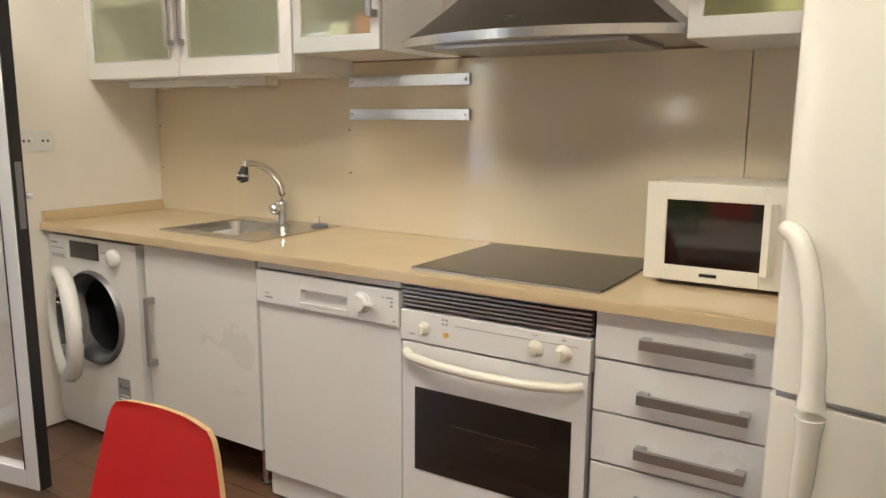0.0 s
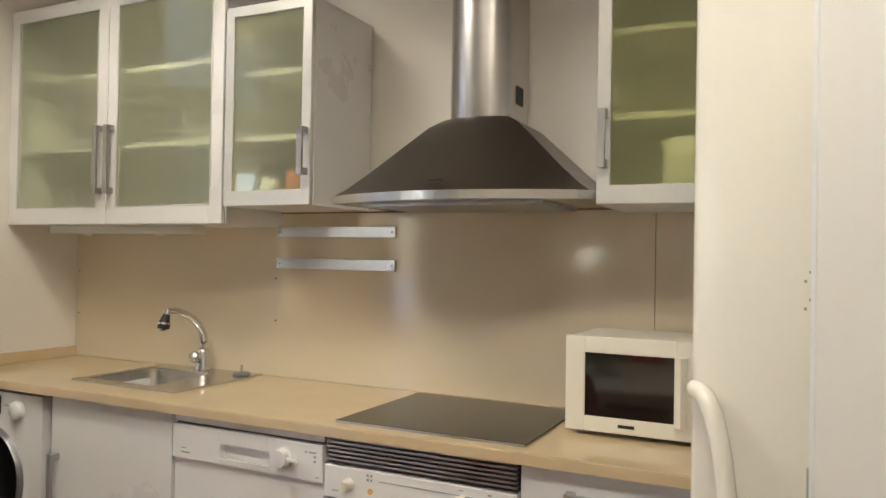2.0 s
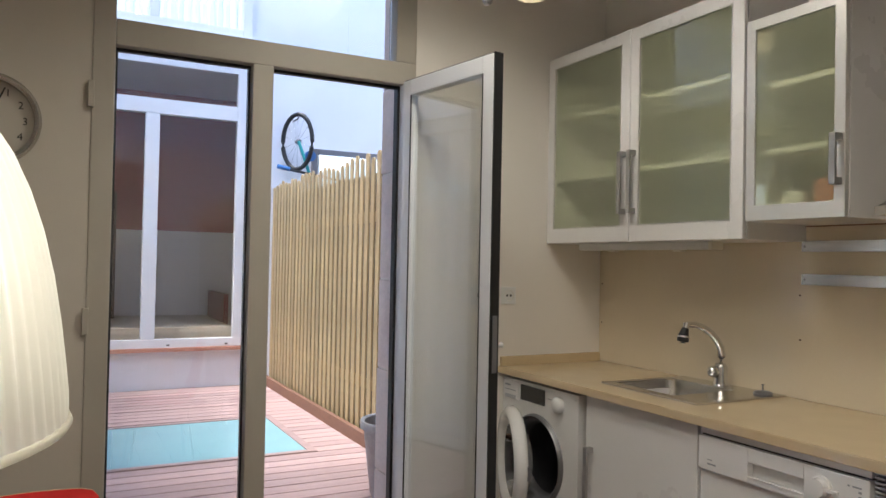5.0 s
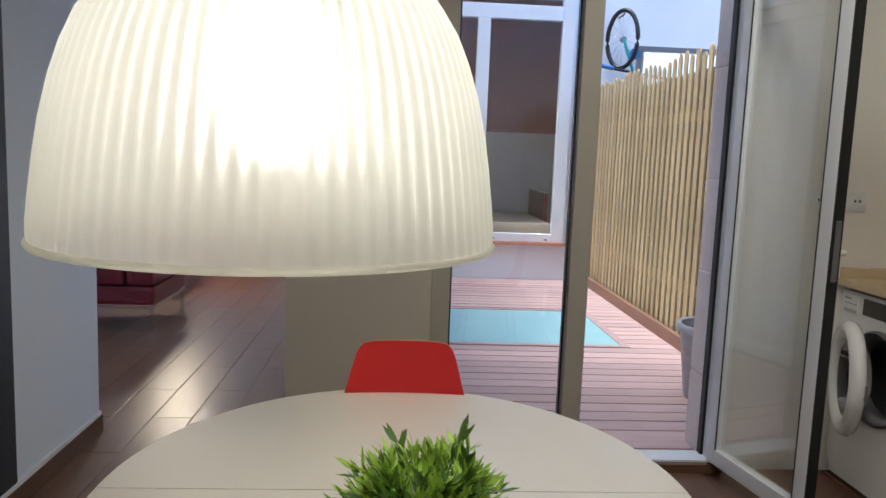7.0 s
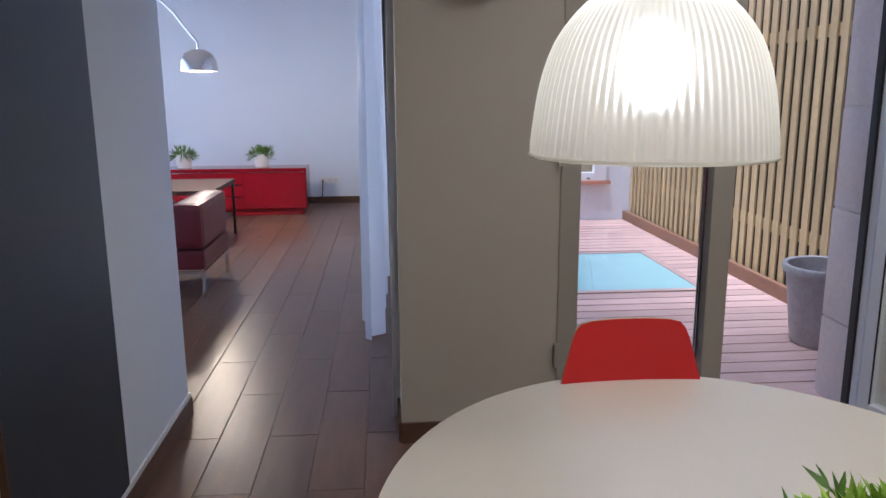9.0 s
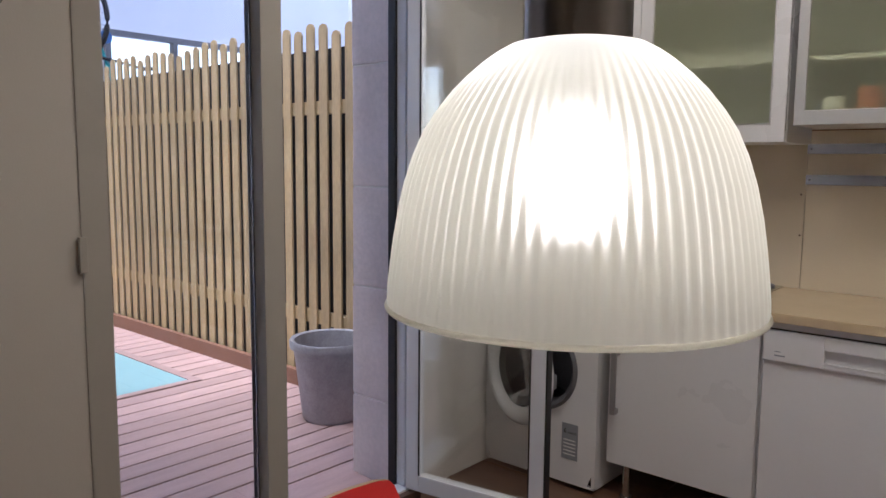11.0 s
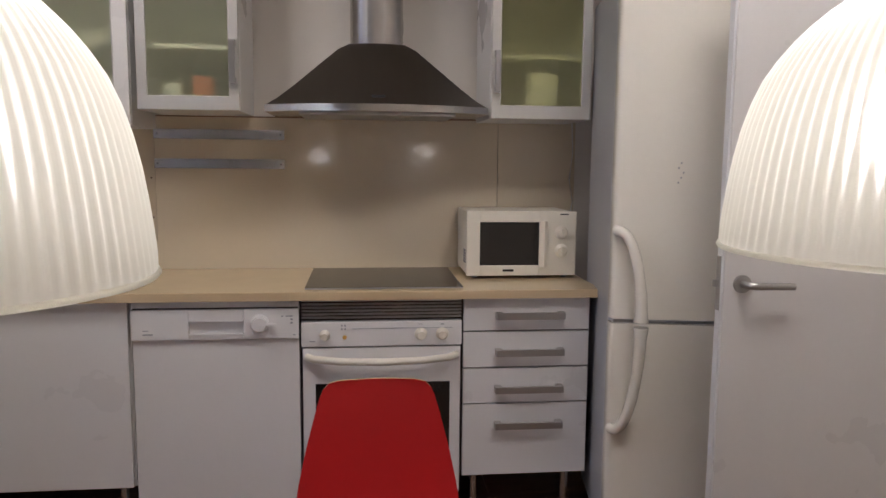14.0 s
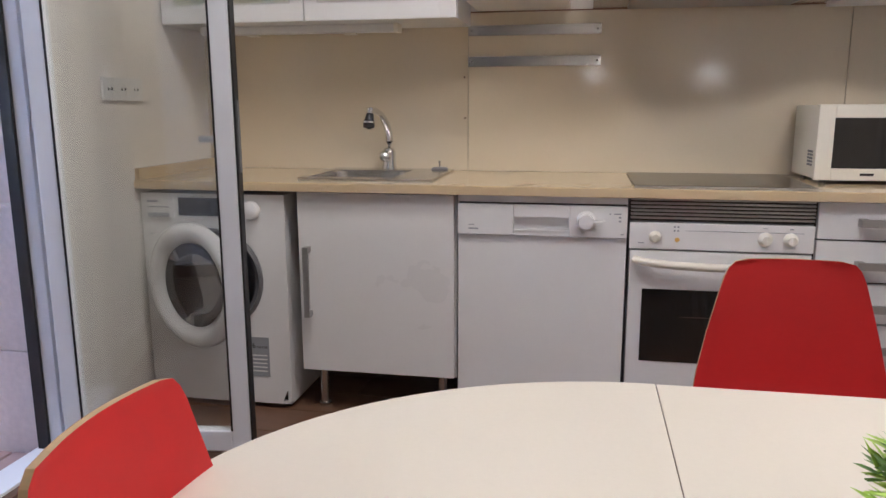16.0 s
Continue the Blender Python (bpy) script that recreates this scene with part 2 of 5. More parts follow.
def thing(name, at, label, category, group="", turn=0.0, kind=""):
    ob = new(name)
    ob.empty_display_size = 0.1
    ob.matrix_basis = pose(*at, 0, 0, turn)
    return tagged(ob, label, category, group, kind)


def mesh_of(name, bm, material):
    bmesh.ops.recalc_face_normals(bm, faces=bm.faces)
    for e in bm.edges:
        if e.calc_face_angle(0) > 1.05:
            e.smooth = False
    me = bpy.data.meshes.new(name)
    bm.to_mesh(me)
    bm.free()
    me.materials.append(material)
    return me


def part(name, bm, material, parent, label=""):
    ob = new(name, mesh_of(name, bm, material))
    ob.parent = parent
    return tagged(ob, label)


def structure(name, bm, material, label, category):
    return tagged(new(name, mesh_of(name, bm, material)), label, category, kind="structure")


def solo(name, bm, material, label, category, group="", at=(0, 0, 0)):
    ob = new(name, mesh_of(name, bm, material))
    ob.matrix_basis = pose(*at)
    return tagged(ob, label, category, group)


def text(bm, words, size, m):
    """Adds built-in-font lettering to bm at the pose m."""
    cu = bpy.data.curves.new("lettering", "FONT")
    cu.body, cu.size, cu.extrude, cu.resolution_u = words, size, 0.0004, 2
    cu.align_x = cu.align_y = "CENTER"
    ob = bpy.data.objects.new("lettering", cu)
    me = bpy.data.meshes.new_from_object(ob)
    me.transform(m)
    bm.from_mesh(me)
    bpy.data.objects.remove(ob)
    bpy.data.curves.remove(cu)
    bpy.data.meshes.remove(me)
    return bm


# ---------------------------------------------------------------- the shell
X0, X1, Y1, YB, H = -0.05, 3.92, 0.0, -4.45, 3.05
OUT = -0.42
structure("floor", boxes((-7.2, -7.0, -0.2, OUT, -3.1, -0.012), (OUT, -4.8, -0.2, 4.1, 0.2, -0.012)), SKIRT, "dark grout bed under the brown floor tiles", "floor")
structure("wall_north", boxes((OUT, Y1, 0, 4.1, 0.2, H)), WALL, "warm white painted kitchen wall", "wall")
structure("wall_east", boxes((X1, -4.6, 0, 4.1, 0, H)), WALL, "warm white painted wall", "wall")
structure("wall_south", boxes((1.12, -4.6, 0, X1, YB, H), (2.3, YB, 0, X1, -3.98, H), (1.12, YB, 2.2, 2.3, -3.98, H), (1.12, YB, 0, 2.3, -3.98, 0.08)), WALL, "painted wall with a shelf niche", "wall")
structure("wall_passage", boxes((-0.39, -4.6, 0, 1.12, -3.98, H), (-0.39, -7.0, 0, -0.2, -4.6, H)), LIVING, "white painted wall at the passage corner", "wall")
structure("wall_west", boxes((OUT, -1.10, 0, X0, 0, H), (OUT, -2.42, 2.95, X0, -1.10, H)), WALL, "warm white painted wall beside the patio door", "wall")
structure("wall_column", boxes((OUT, -3.06, 0, X0, -2.44, H)), COLUMN_SHADED, "whitish wall pier with a clock, coloured as in shade", "wall")
structure("ceiling", boxes((-7.2, -7.0, H, OUT, -3.06, H + 0.2), (OUT, -4.8, H, 4.1, 0.2, H + 0.2)), CEIL, "plain white ceiling", "ceiling")
structure("lintel_passage", boxes((-0.4, -3.98, 2.6, -0.2, -3.06, H)), LIVING, "painted beam over the passage", "wall")
structure("wall_living_end", boxes((-7.2, -7.0, 0, -7.0, -3.1, H)), LIVING, "pale white living room wall", "wall")
# wide opening in this wall is made up, cut to brighten the room
structure("wall_living_back", boxes((-7.0, -7.2, 0, -6.6, -7.0, H), (-1.2, -7.2, 0, -0.2, -7.0, H), (-6.6, -7.2, 2.7, -1.2, -7.0, H), (-6.6, -7.2, 0, -1.2, -7.0, 0.3)), LIVING, "pale white living room wall", "wall")
structure("wall_living_patio", boxes((-7.2, -3.1, 0, -6.0, -2.95, H), (-6.0, -3.1, 2.5, OUT, -2.95, H)), LIVING, "pale wall between living room and patio", "wall")
structure("baseboard", boxes((-0.402, -3.98, 0, 1.12, -3.968, 0.085), (-0.402, -7.0, 0, -0.39, -3.968, 0.085), (X0, -3.06, 0, X0 + 0.012, -2.44, 0.085), (-7.0, -7.0, 0, -6.988, -3.1, 0.085), (X1 - 0.012, -3.9, 0, X1, -0.02, 0.085), (OUT, -3.072, 0, X0, -3.06, 0.085)), SKIRT, "dark brown skirting board", "baseboard")
structure("trim", boxes((-0.398, -3.98, 0.085, 1.12, -3.972, 0.105)), FRAME, "white strip over the skirting board", "trim")
structure("corner_frame", boxes((OUT - 0.05, -3.09, 0, OUT + 0.12, -3.06, 2.5)), FRAME, "white edge frame on the wall pier", "trim")

# patio and what lies beyond
structure("ground", boxes((-60, -60, -0.4, 60, 60, -0.22)), PATIO, "bare ground under the house", "ground")
structure("wall_patio_far", boxes((-5.5, -3.0, -0.2, -5.3, -2.75, 9), (-5.5, -0.68, -0.2, -5.3, 3.2, 2.05), (-5.5, -0.68, 2.05, -5.3, 0.04, 9), (-5.5, 2.2, 2.05, -5.3, 3.2, 9), (-5.5, 0.04, 2.68, -5.3, 2.2, 9), (-5.5, -2.75, -0.2, -5.3, -0.68, 0.4), (-5.5, -2.75, 3.55, -5.3, -0.68, 3.75), (-5.5, -2.75, 5.3, -5.3, -0.68, 9)), PATIO, "white rendered wall across the patio", "wall")
structure("wall_patio_side", boxes((-5.5, 3.2, -0.2, OUT, 3.4, 9)), PATIO, "white rendered neighbouring wall", "wall")
structure("wall_patio_upper", boxes((-5.5, -3.1, H, OUT, -2.95, 6)), PATIO, "white rendered upper wall", "wall")
structure("wall_house_upper", boxes((OUT, -3.1, H + 0.2, OUT + 0.2, 3.2, 6), (OUT, 0.2, -0.2, OUT + 0.2, 3.2, H + 0.2)), PATIO, "white rendered outer wall", "wall")
# bed coloured black to stand for the shade between deck boards
structure("patio_bed", boxes((-5.5, -3.1, -0.2, OUT, 3.3, -0.05)), BLACK, "bed under the deck boards, blackened as shade in the gaps", "ground")


def stone_pier():
    o = thing("stone_pier", (OUT, -1.09, 0), "rough pinkish stone blocks lining the patio door", "pier")
    z = -0.05
    for h in (0.42, 0.5, 0.44, 0.52, 0.42, 0.5, 0.3):
        part("block", box(bmesh.new(), 0.0, -0.012 - random.uniform(0, 0.012), z, 0.29, 0.06, z + h - 0.006, bevel=0.008), PIER, o)
        z += h


stone_pier()


# ---------------------------------------------------------------- patio door and fixed window
def glazed_front():
    w = tagged(new("window_1"), "fixed pane beside the patio door, frame coloured as shaded white", "window", kind="structure")
    x0, x1 = -0.14, -0.045
    part("window_frame", boxes((x0, -2.44, 0, x1, -2.36, 2.95), (x0, -1.84, 0.06, x1, -1.755, 2.2), (x0, -2.36, 0, x1, -1.84, 0.16), (x0, -2.36, 2.2, x1, -1.10, 2.30), (x0, -1.20, 2.30, x1, -1.10, 2.95), (x0, -2.36, 2.88, x1, -1.2, 2.95), bevel=0.006), FRAME_SHADED, w)
    part("gasket", boxes((x0 + 0.02, -1.85, 0.16, x0 + 0.04, -1.838, 2.2), (x0 + 0.02, -2.362, 0.16, x0 + 0.04, -2.35, 2.2), (x0 + 0.02, -1.757, 0.06, x0 + 0.045, -1.745, 2.2), (x0 + 0.02, -1.755, 2.188, x0 + 0.045, -1.13, 2.202), (x0 + 0.02, -2.36, 2.188, x0 + 0.045, -1.84, 2.202)), BLACK, w)
    part("pane", boxes((-0.10, -2.35, 0.165, -0.094, -1.85, 2.19)), PANE, w).visible_shadow = False
    part("pane", boxes((-0.10, -2.35, 2.305, -0.094, -1.21, 2.875)), PANE, w).visible_shadow = False
    part("hinge", boxes((-0.045, -2.452, 1.1, -0.03, -2.43, 1.2), (-0.045, -2.452, 0.3, -0.03, -2.43, 0.4), (-0.045, -2.452, 1.95, -0.03, -2.43, 2.05), bevel=0.003), FRAME_SHADED, w)
    s = tagged(new("door_sill"), "white metal threshold of the patio door", "threshold", kind="structure")
    part("track", boxes((x0, -1.755, 0.0, x1 + 0.02, -1.11, 0.05), bevel=0.004), FRAME, s)
    part("step", boxes((x1 + 0.02, -2.4, 0, x1 + 0.05, -1.11, 0.04)), SKIRT, s)
    part("jamb", boxes((x0, -1.16, 0.05, x1, -1.10, 2.2), bevel=0.004), FRAME, s)
    part("seal", boxes((x0 + 0.01, -1.172, 0.05, x0 + 0.05, -1.16, 2.2)), BLACK, s)
    d = tagged(new("door_1"), "white framed glass patio door standing open", "door", kind="structure")
    d.matrix_basis = pose(-0.03, -1.125, 0.055, 0, 0, 9.5)
    L, T, hh = 0.62, 0.05, 2.15
    part("door_frame", boxes((0, -T, 0, 0.062, 0, hh), (L - 0.062, -T, 0, L, 0, hh), (0.062, -T, 0, L - 0.062, 0, 0.07), (0.062, -T, hh - 0.07, L - 0.062, 0, hh), bevel=0.006), FRAME, d)
    part("seal", boxes((L, -T + 0.004, 0.0, L + 0.006, -0.004, hh + 0.004), (0.0, -T + 0.01, hh, L, -0.006, hh + 0.006), (L - 0.064, -T - 0.001, 0.07, L - 0.058, -T + 0.003, hh - 0.07), (0.06, -T - 0.001, 0.07, 0.066, -T + 0.003, hh - 0.07)), BLACK, d)
    part("pane", boxes((0.06, -0.02, 0.068, L - 0.06, -0.014, hh - 0.068)), DOORPANE, d).visible_shadow = False
    part("pane", boxes((0.06, -0.046, 0.068, L - 0.06, -0.04, hh - 0.068)), DOORPANE, d).visible_shadow = False
    part("lock_plate", boxes((L + 0.006, -0.036, 0.92, L + 0.01, -0.014, 1.14), bevel=0.001), GREY, d)
    part("door_handle", tube(tube(bmesh.new(), [(L - 0.03, 0.0, 1.02), (L - 0.03, 0.045, 1.02)], 0.01), [(L - 0.03, 0.045, 1.02), (L - 0.14, 0.05, 1.02)], 0.011), FRAME, d)
    for z in (0.12, 1.05, 2.0):
        part("hinge", tube(bmesh.new(), [(-0.012, -0.012, z), (-0.012, -0.012, z + 0.1)], 0.011), FRAME, d)


glazed_front()


def patio_window():
    w = tagged(new("window_2"), "tall white framed window of the bedroom", "window", kind="structure")
    x = -5.34
    part("window_frame", boxes((x, -2.75, 0.44, x + 0.09, -2.62, 3.55), (x, -0.82, 0.44, x + 0.09, -0.68, 3.55), (x, -2.62, 0.44, x + 0.09, -0.82, 0.53), (x, -2.62, 2.9, x + 0.09, -0.82, 3.06), (x, -2.62, 3.42, x + 0.09, -0.82, 3.55), (x, -1.76, 0.53, x + 0.09, -1.62, 2.9), bevel=0.008), FRAME, w)
    for a, b, c, d in ((-2.62, -1.76, 0.53, 2.9), (-1.62, -0.82, 0.53, 2.9), (-2.62, -0.82, 3.06, 3.42)):
        part("pane", boxes((x + 0.04, a, c, x + 0.046, b, d)), PANE, w).visible_shadow = False
    part("window_sill", boxes((x - 0.1, -2.78, 0.4, -5.22, -0.64, 0.44), bevel=0.006), TERRA, w)
    for y in (-2.2, -1.5, -0.9):
        part("drain_cap", boxes((x + 0.09, y, 0.46, x + 0.094, y + 0.03, 0.475)), BLACK, w)
    u = tagged(new("window_3"), "high white framed window of the upper floor", "window", kind="structure")
    part("window_frame", boxes((x, -2.75, 3.8, x + 0.09, -2.65, 5.3), (x, -0.78, 3.8, x + 0.09, -0.68, 5.3), (x, -2.65, 3.8, x + 0.09, -0.78, 3.92), (x, -2.65, 5.18, x + 0.09, -0.78, 5.3), (x, -1.75, 3.92, x + 0.09, -1.65, 5.18), bevel=0.008), FRAME, u)
    for a, b in ((-2.65, -1.75), (-1.65, -0.78)):
        part("pane", boxes((x + 0.04, a, 3.92, x + 0.046, b, 5.18)), PANE, u).visible_shadow = False
    part("window_sill", boxes((x, -2.8, 3.75, -5.2, -0.6, 3.8), bevel=0.006), FRAME, u)
    part("inner_curtain", folded(bmesh.new(), (-5.5, -2.7), (-5.5, -0.7), 3.85, 5.25, 24, 0.03), CURTAIN, u)
    v = tagged(new("window_4"), "grey framed neighbour window above the fence", "window", kind="structure")
    part("window_frame", boxes((x, 0.04, 2.05, x + 0.09, 0.1, 2.68), (x, 2.14, 2.05, x + 0.09, 2.2, 2.68), (x, 0.1, 2.62, x + 0.09, 2.14, 2.68), (x, 0.1, 2.05, x + 0.09, 2.14, 2.11), (x, 0.75, 2.11, x + 0.09, 0.8, 2.62), bevel=0.006), GREY, v)
    part("pane", boxes((x + 0.04, 0.1, 2.11, x + 0.046, 2.14, 2.62)), PANE, v).visible_shadow = False


def folded(bm, a, b, z0, z1, waves, depth, steps=8):
    """A hanging cloth from a to b with soft folds."""
    n = waves * steps
    dx, dy = b[0] - a[0], b[1] - a[1]
    ln = math.hypot(dx, dy)
    rows = []
    for z, k in ((z0, 1.15), ((z0 + z1) / 2, 1.0), (z1, 0.7)):
        row = []
        for i in range(n + 1):
            s = i / n
            o = depth * k * (math.sin(2 * math.pi * s * waves) + 0.5 * math.sin(2 * math.pi * s * waves * 0.37 + 1))
            row.append(bm.verts.new((a[0] + dx * s - dy / ln * o, a[1] + dy * s + dx / ln * o, z)))
        rows.append(row)
    for p, q in zip(rows, rows[1:]):
        for i in range(n):
            bm.faces.new((p[i], p[i + 1], q[i + 1], q[i])).smooth = True
    return bm


patio_window()


def bedroom():
    structure("bedroom_shell", boxes((-7.7, -3.2, -0.2, -7.6, 0.2, 3.7), (-8.5, -3.2, -0.2, -5.5, -3.1, 3.7), (-8.5, 0.1, -0.2, -5.5, 0.2, 3.7), (-8.5, -3.1, 3.6, -5.5, 0.1, 3.7), (-8.5, -3.1, -0.2, -5.5, 0.1, 0.0)), WALL, "cream bedroom walls behind the far window", "wall")
    structure("bedroom_red_wall", boxes((-7.6, -3.1, 1.75, -7.58, 0.1, 3.6)), HEADRED, "dusty red band of bedroom wall", "wall")
    bed = thing("bed", (-6.6, -1.5, 0), "double bed with crumpled cream cover", "bed")
    part("bed_base", boxes((-0.9, -0.9, 0.05, 0.9, 0.75, 0.4), bevel=0.02), BROWNWOOD, bed)
    bm = box(bmesh.new(), -0.92, -0.92, 0.4, 0.92, 0.78, 0.62, bevel=0.06)
    part("mattress_cover", bm, BEDLINEN, bed)
    part("headboard", boxes((-0.9, 0.8, 0.1, 0.2, 0.86, 0.95), bevel=0.01), MAROON, bed)
    wd = thing("wardrobe", (-7.3, -2.4, 0), "dark brown wardrobe in the bedroom", "wardrobe")
    part("body", boxes((-0.25, -0.6, 0, 0.25, 0.5, 2.2), bevel=0.01), BROWNWOOD, wd)
    part("door", boxes((0.252, -0.59, 0.05, 0.27, -0.06, 2.17), bevel=0.004), BROWNWOOD, wd)
    part("door", boxes((0.252, -0.04, 0.05, 0.27, 0.49, 2.17), bevel=0.004), BROWNWOOD, wd)


bedroom()


def bicycle():
    b = thing("bicycle", (-5.12, -0.18, 2.2), "turquoise bicycle hung upright on the wall", "bicycle")
    def wheel(z):
        w = part("tyre", tube(bmesh.new(), [(0.13 * math.sin(a), 0.13 * math.sin(a), z + 0.31 * math.cos(a)) for a in (2 * math.pi * k / 28 for k in range(29))], 0.025, 8), BLACK, b)
        for k in range(14):
            a = 2 * math.pi * k / 14
            part("spoke", tube(bmesh.new(), [(0, 0, z), (0.125 * math.sin(a), 0.125 * math.sin(a), z + 0.3 * math.cos(a))], 0.002, 4), CHROME, w)
        part("hub", disc(bmesh.new(), (-0.04, 0, z), (1, 0.2, 0), 0.022, 0.08), GREY, w)
    wheel(0.52)
    part("fork", tube(bmesh.new(), [(0.04, 0, 0.52), (0.05, 0.08, 0.3), (0.05, 0.15, 0.1), (0.05, 0.2, -0.1)], 0.018), TURQ, b)
    part("frame", tube(bmesh.new(), [(0.05, 0.15, 0.12), (0.05, 0.3, -0.25), (0.05, 0.2, -0.6)], 0.022), TURQ, b)
    part("lamp_hub", disc(bmesh.new(), (0.04, 0.13, 0.36), (1, 0, 0), 0.06, 0.05), BLUEP, b)
    part("handlebar", tube(bmesh.new(), [(0.06, -0.2, 0.21), (0.08, -0.05, 0.18), (0.08, 0.2, 0.15), (0.08, 0.5, 0.1), (0.06, 0.62, 0.12)], 0.014), BLACK, b)
    part("grip", tube(bmesh.new(), [(0.06, -0.24, 0.22), (0.07, -0.1, 0.195)], 0.024), BLUEP, b)
    part("grip", tube(bmesh.new(), [(0.08, 0.48, 0.1), (0.06, 0.64, 0.12)], 0.02), BLACK, b)
    part("wall_hook", tube(bmesh.new(), [(-0.18, 0, 0.78), (0.0, 0, 0.78), (0.02, 0, 0.81)], 0.01), GREY, b)


bicycle()


def patio_pot():
    p = thing("plant_pot", (-1.06, -0.70, 0.0), "grey galvanised planter on the deck", "plant pot")
    part("body", lathe(bmesh.new(), [(0.0, 0.0), (0.15, 0.0), (0.16, 0.02), (0.205, 0.40), (0.225, 0.405), (0.228, 0.44), (0.222, 0.45), (0.2, 0.445), (0.185, 0.3), (0.0, 0.3)], 36), ZINC, p)
    part("soil", lathe(bmesh.new(), [(0.0, 0.335), (0.188, 0.33)], 24), BROWNWOOD, p)


patio_pot()
structure("fence_kerb", boxes((-5.3, -0.47, -0.05, OUT, -0.43, 0.1), bevel=0.006), KERB, "brown timber kerb along the fence", "kerb")
structure("floor_light_frame", boxes((-3.56, -2.4, -0.05, -3.5, -0.82, 0.006), (-2.27, -2.4, -0.05, -2.21, -0.82, 0.006), (-3.5, -0.88, -0.05, -2.27, -0.82, 0.006), (-3.5, -2.4, -0.05, -2.27, -2.34, 0.006)), DECK, "timber frame round the glass floor panel", "trim")
structure("floor_light", boxes((-3.498, -2.338, -0.05, -2.272, -0.882, 0.002)), FLOORGLASS, "pale turquoise frosted glass floor panel", "floor light")


# ---------------------------------------------------------------- kitchen units
def bar_handle(parent, x, y, z, length, upright=False):
    """Flat satin bar on two feet; y is the face it stands on."""
    bm = bmesh.new()
    if upright:
        box(bm, x - 0.011, y - 0.036, z, x + 0.011, y - 0.026, z + length, bevel=0.002)
        for zz in (z, z + length - 0.022):
            box(bm, x - 0.011, y - 0.026, zz, x + 0.011, y, zz + 0.022)
    else:
        box(bm, x, y - 0.036, z - 0.013, x + length, y - 0.024, z + 0.013, bevel=0.002)
        for xx in (x, x + length - 0.024):
            box(bm, xx, y - 0.024, z - 0.013, xx + 0.024, y, z + 0.013)
    return part("handle", bm, SATIN, parent, "satin metal bar handle")


def worktop():
    w = thing("worktop", (0, 0, 0.87), "beige polished stone worktop with upstand", "worktop")
    xs, ys, bm = (X0, 0.585, 1.06, 2.93), (-0.625, -0.485, -0.06, -0.004), bmesh.new()
    grid = {(i, j, k): bm.verts.new((xs[i], ys[j], 0.03 * k)) for i in range(4) for j in range(4) for k in (0, 1)}
    cells = {(i, j) for i in range(3) for j in range(3)} - {(1, 1)}
    for i, j in cells:
        for k in (0, 1):
            bm.faces.new([grid[i + a, j + b, k] for a, b in ((0, 0), (1, 0), (1, 1), (0, 1))])
        for di, dj, p, q in ((-1, 0, (0, 0), (0, 1)), (1, 0, (1, 0), (1, 1)), (0, -1, (0, 0), (1, 0)), (0, 1, (0, 1), (1, 1))):
            if (i + di, j + dj) not in cells:
                bm.faces.new([grid[i + p[0], j + p[1], 0], grid[i + q[0], j + q[1], 0], grid[i + q[0], j + q[1], 1], grid[i + p[0], j + p[1], 1]])
    part("slab", bm, STONE, w)
    part("front_edge", boxes((X0, -0.63, -0.002, 2.932, -0.6251, 0.028), bevel=0.002), STONE, w)
    part("upstand", boxes((X0, -0.62, 0.03, X0 + 0.02, -0.02, 0.075), bevel=0.003), STONE, w)


worktop()
sp = thing("splashback", (0, 0, 0.9), "beige glossy wall panels behind the worktop", "splashback")
part("panel", boxes((X0, -0.012, 0.001, 1.147, -0.001, 0.64)), SPLASH, sp)
part("panel", boxes((1.15, -0.016, 0.001, 2.63, -0.001, 0.655)), SPLASH, sp)
part("panel", boxes((2.633, -0.016, 0.001, 2.985, -0.001, 0.655)), SPLASH, sp)
part("cap_strip", boxes((1.15, -0.02, 0.655, 2.985, -0.001, 0.66)), KERB, sp)
for x, z in ((1.132, 0.395), (1.135, 0.225), (-0.03, 0.4), (-0.03, 0.2)):
    part("screw", disc(bmesh.new(), (x, -0.012, z), (0, -1, 0), 0.004, 0.002, 8), BROWNWOOD, sp)


def knife_bar(z):
    k = thing("knife_rail", (1.15, -0.016, z), "brushed steel magnetic knife rail on the splashback", "knife rail", "knife rails")
    part("bar", boxes((0, -0.016, -0.021, 0.545, 0, 0.021), bevel=0.002), STEEL, k)
    for x in (0.015, 0.53):
        part("screw", disc(bmesh.new(), (x, -0.016, 0), (0, -1, 0), 0.005, 0.002, 10), SATIN, k)


knife_bar(1.482)
knife_bar(1.357)


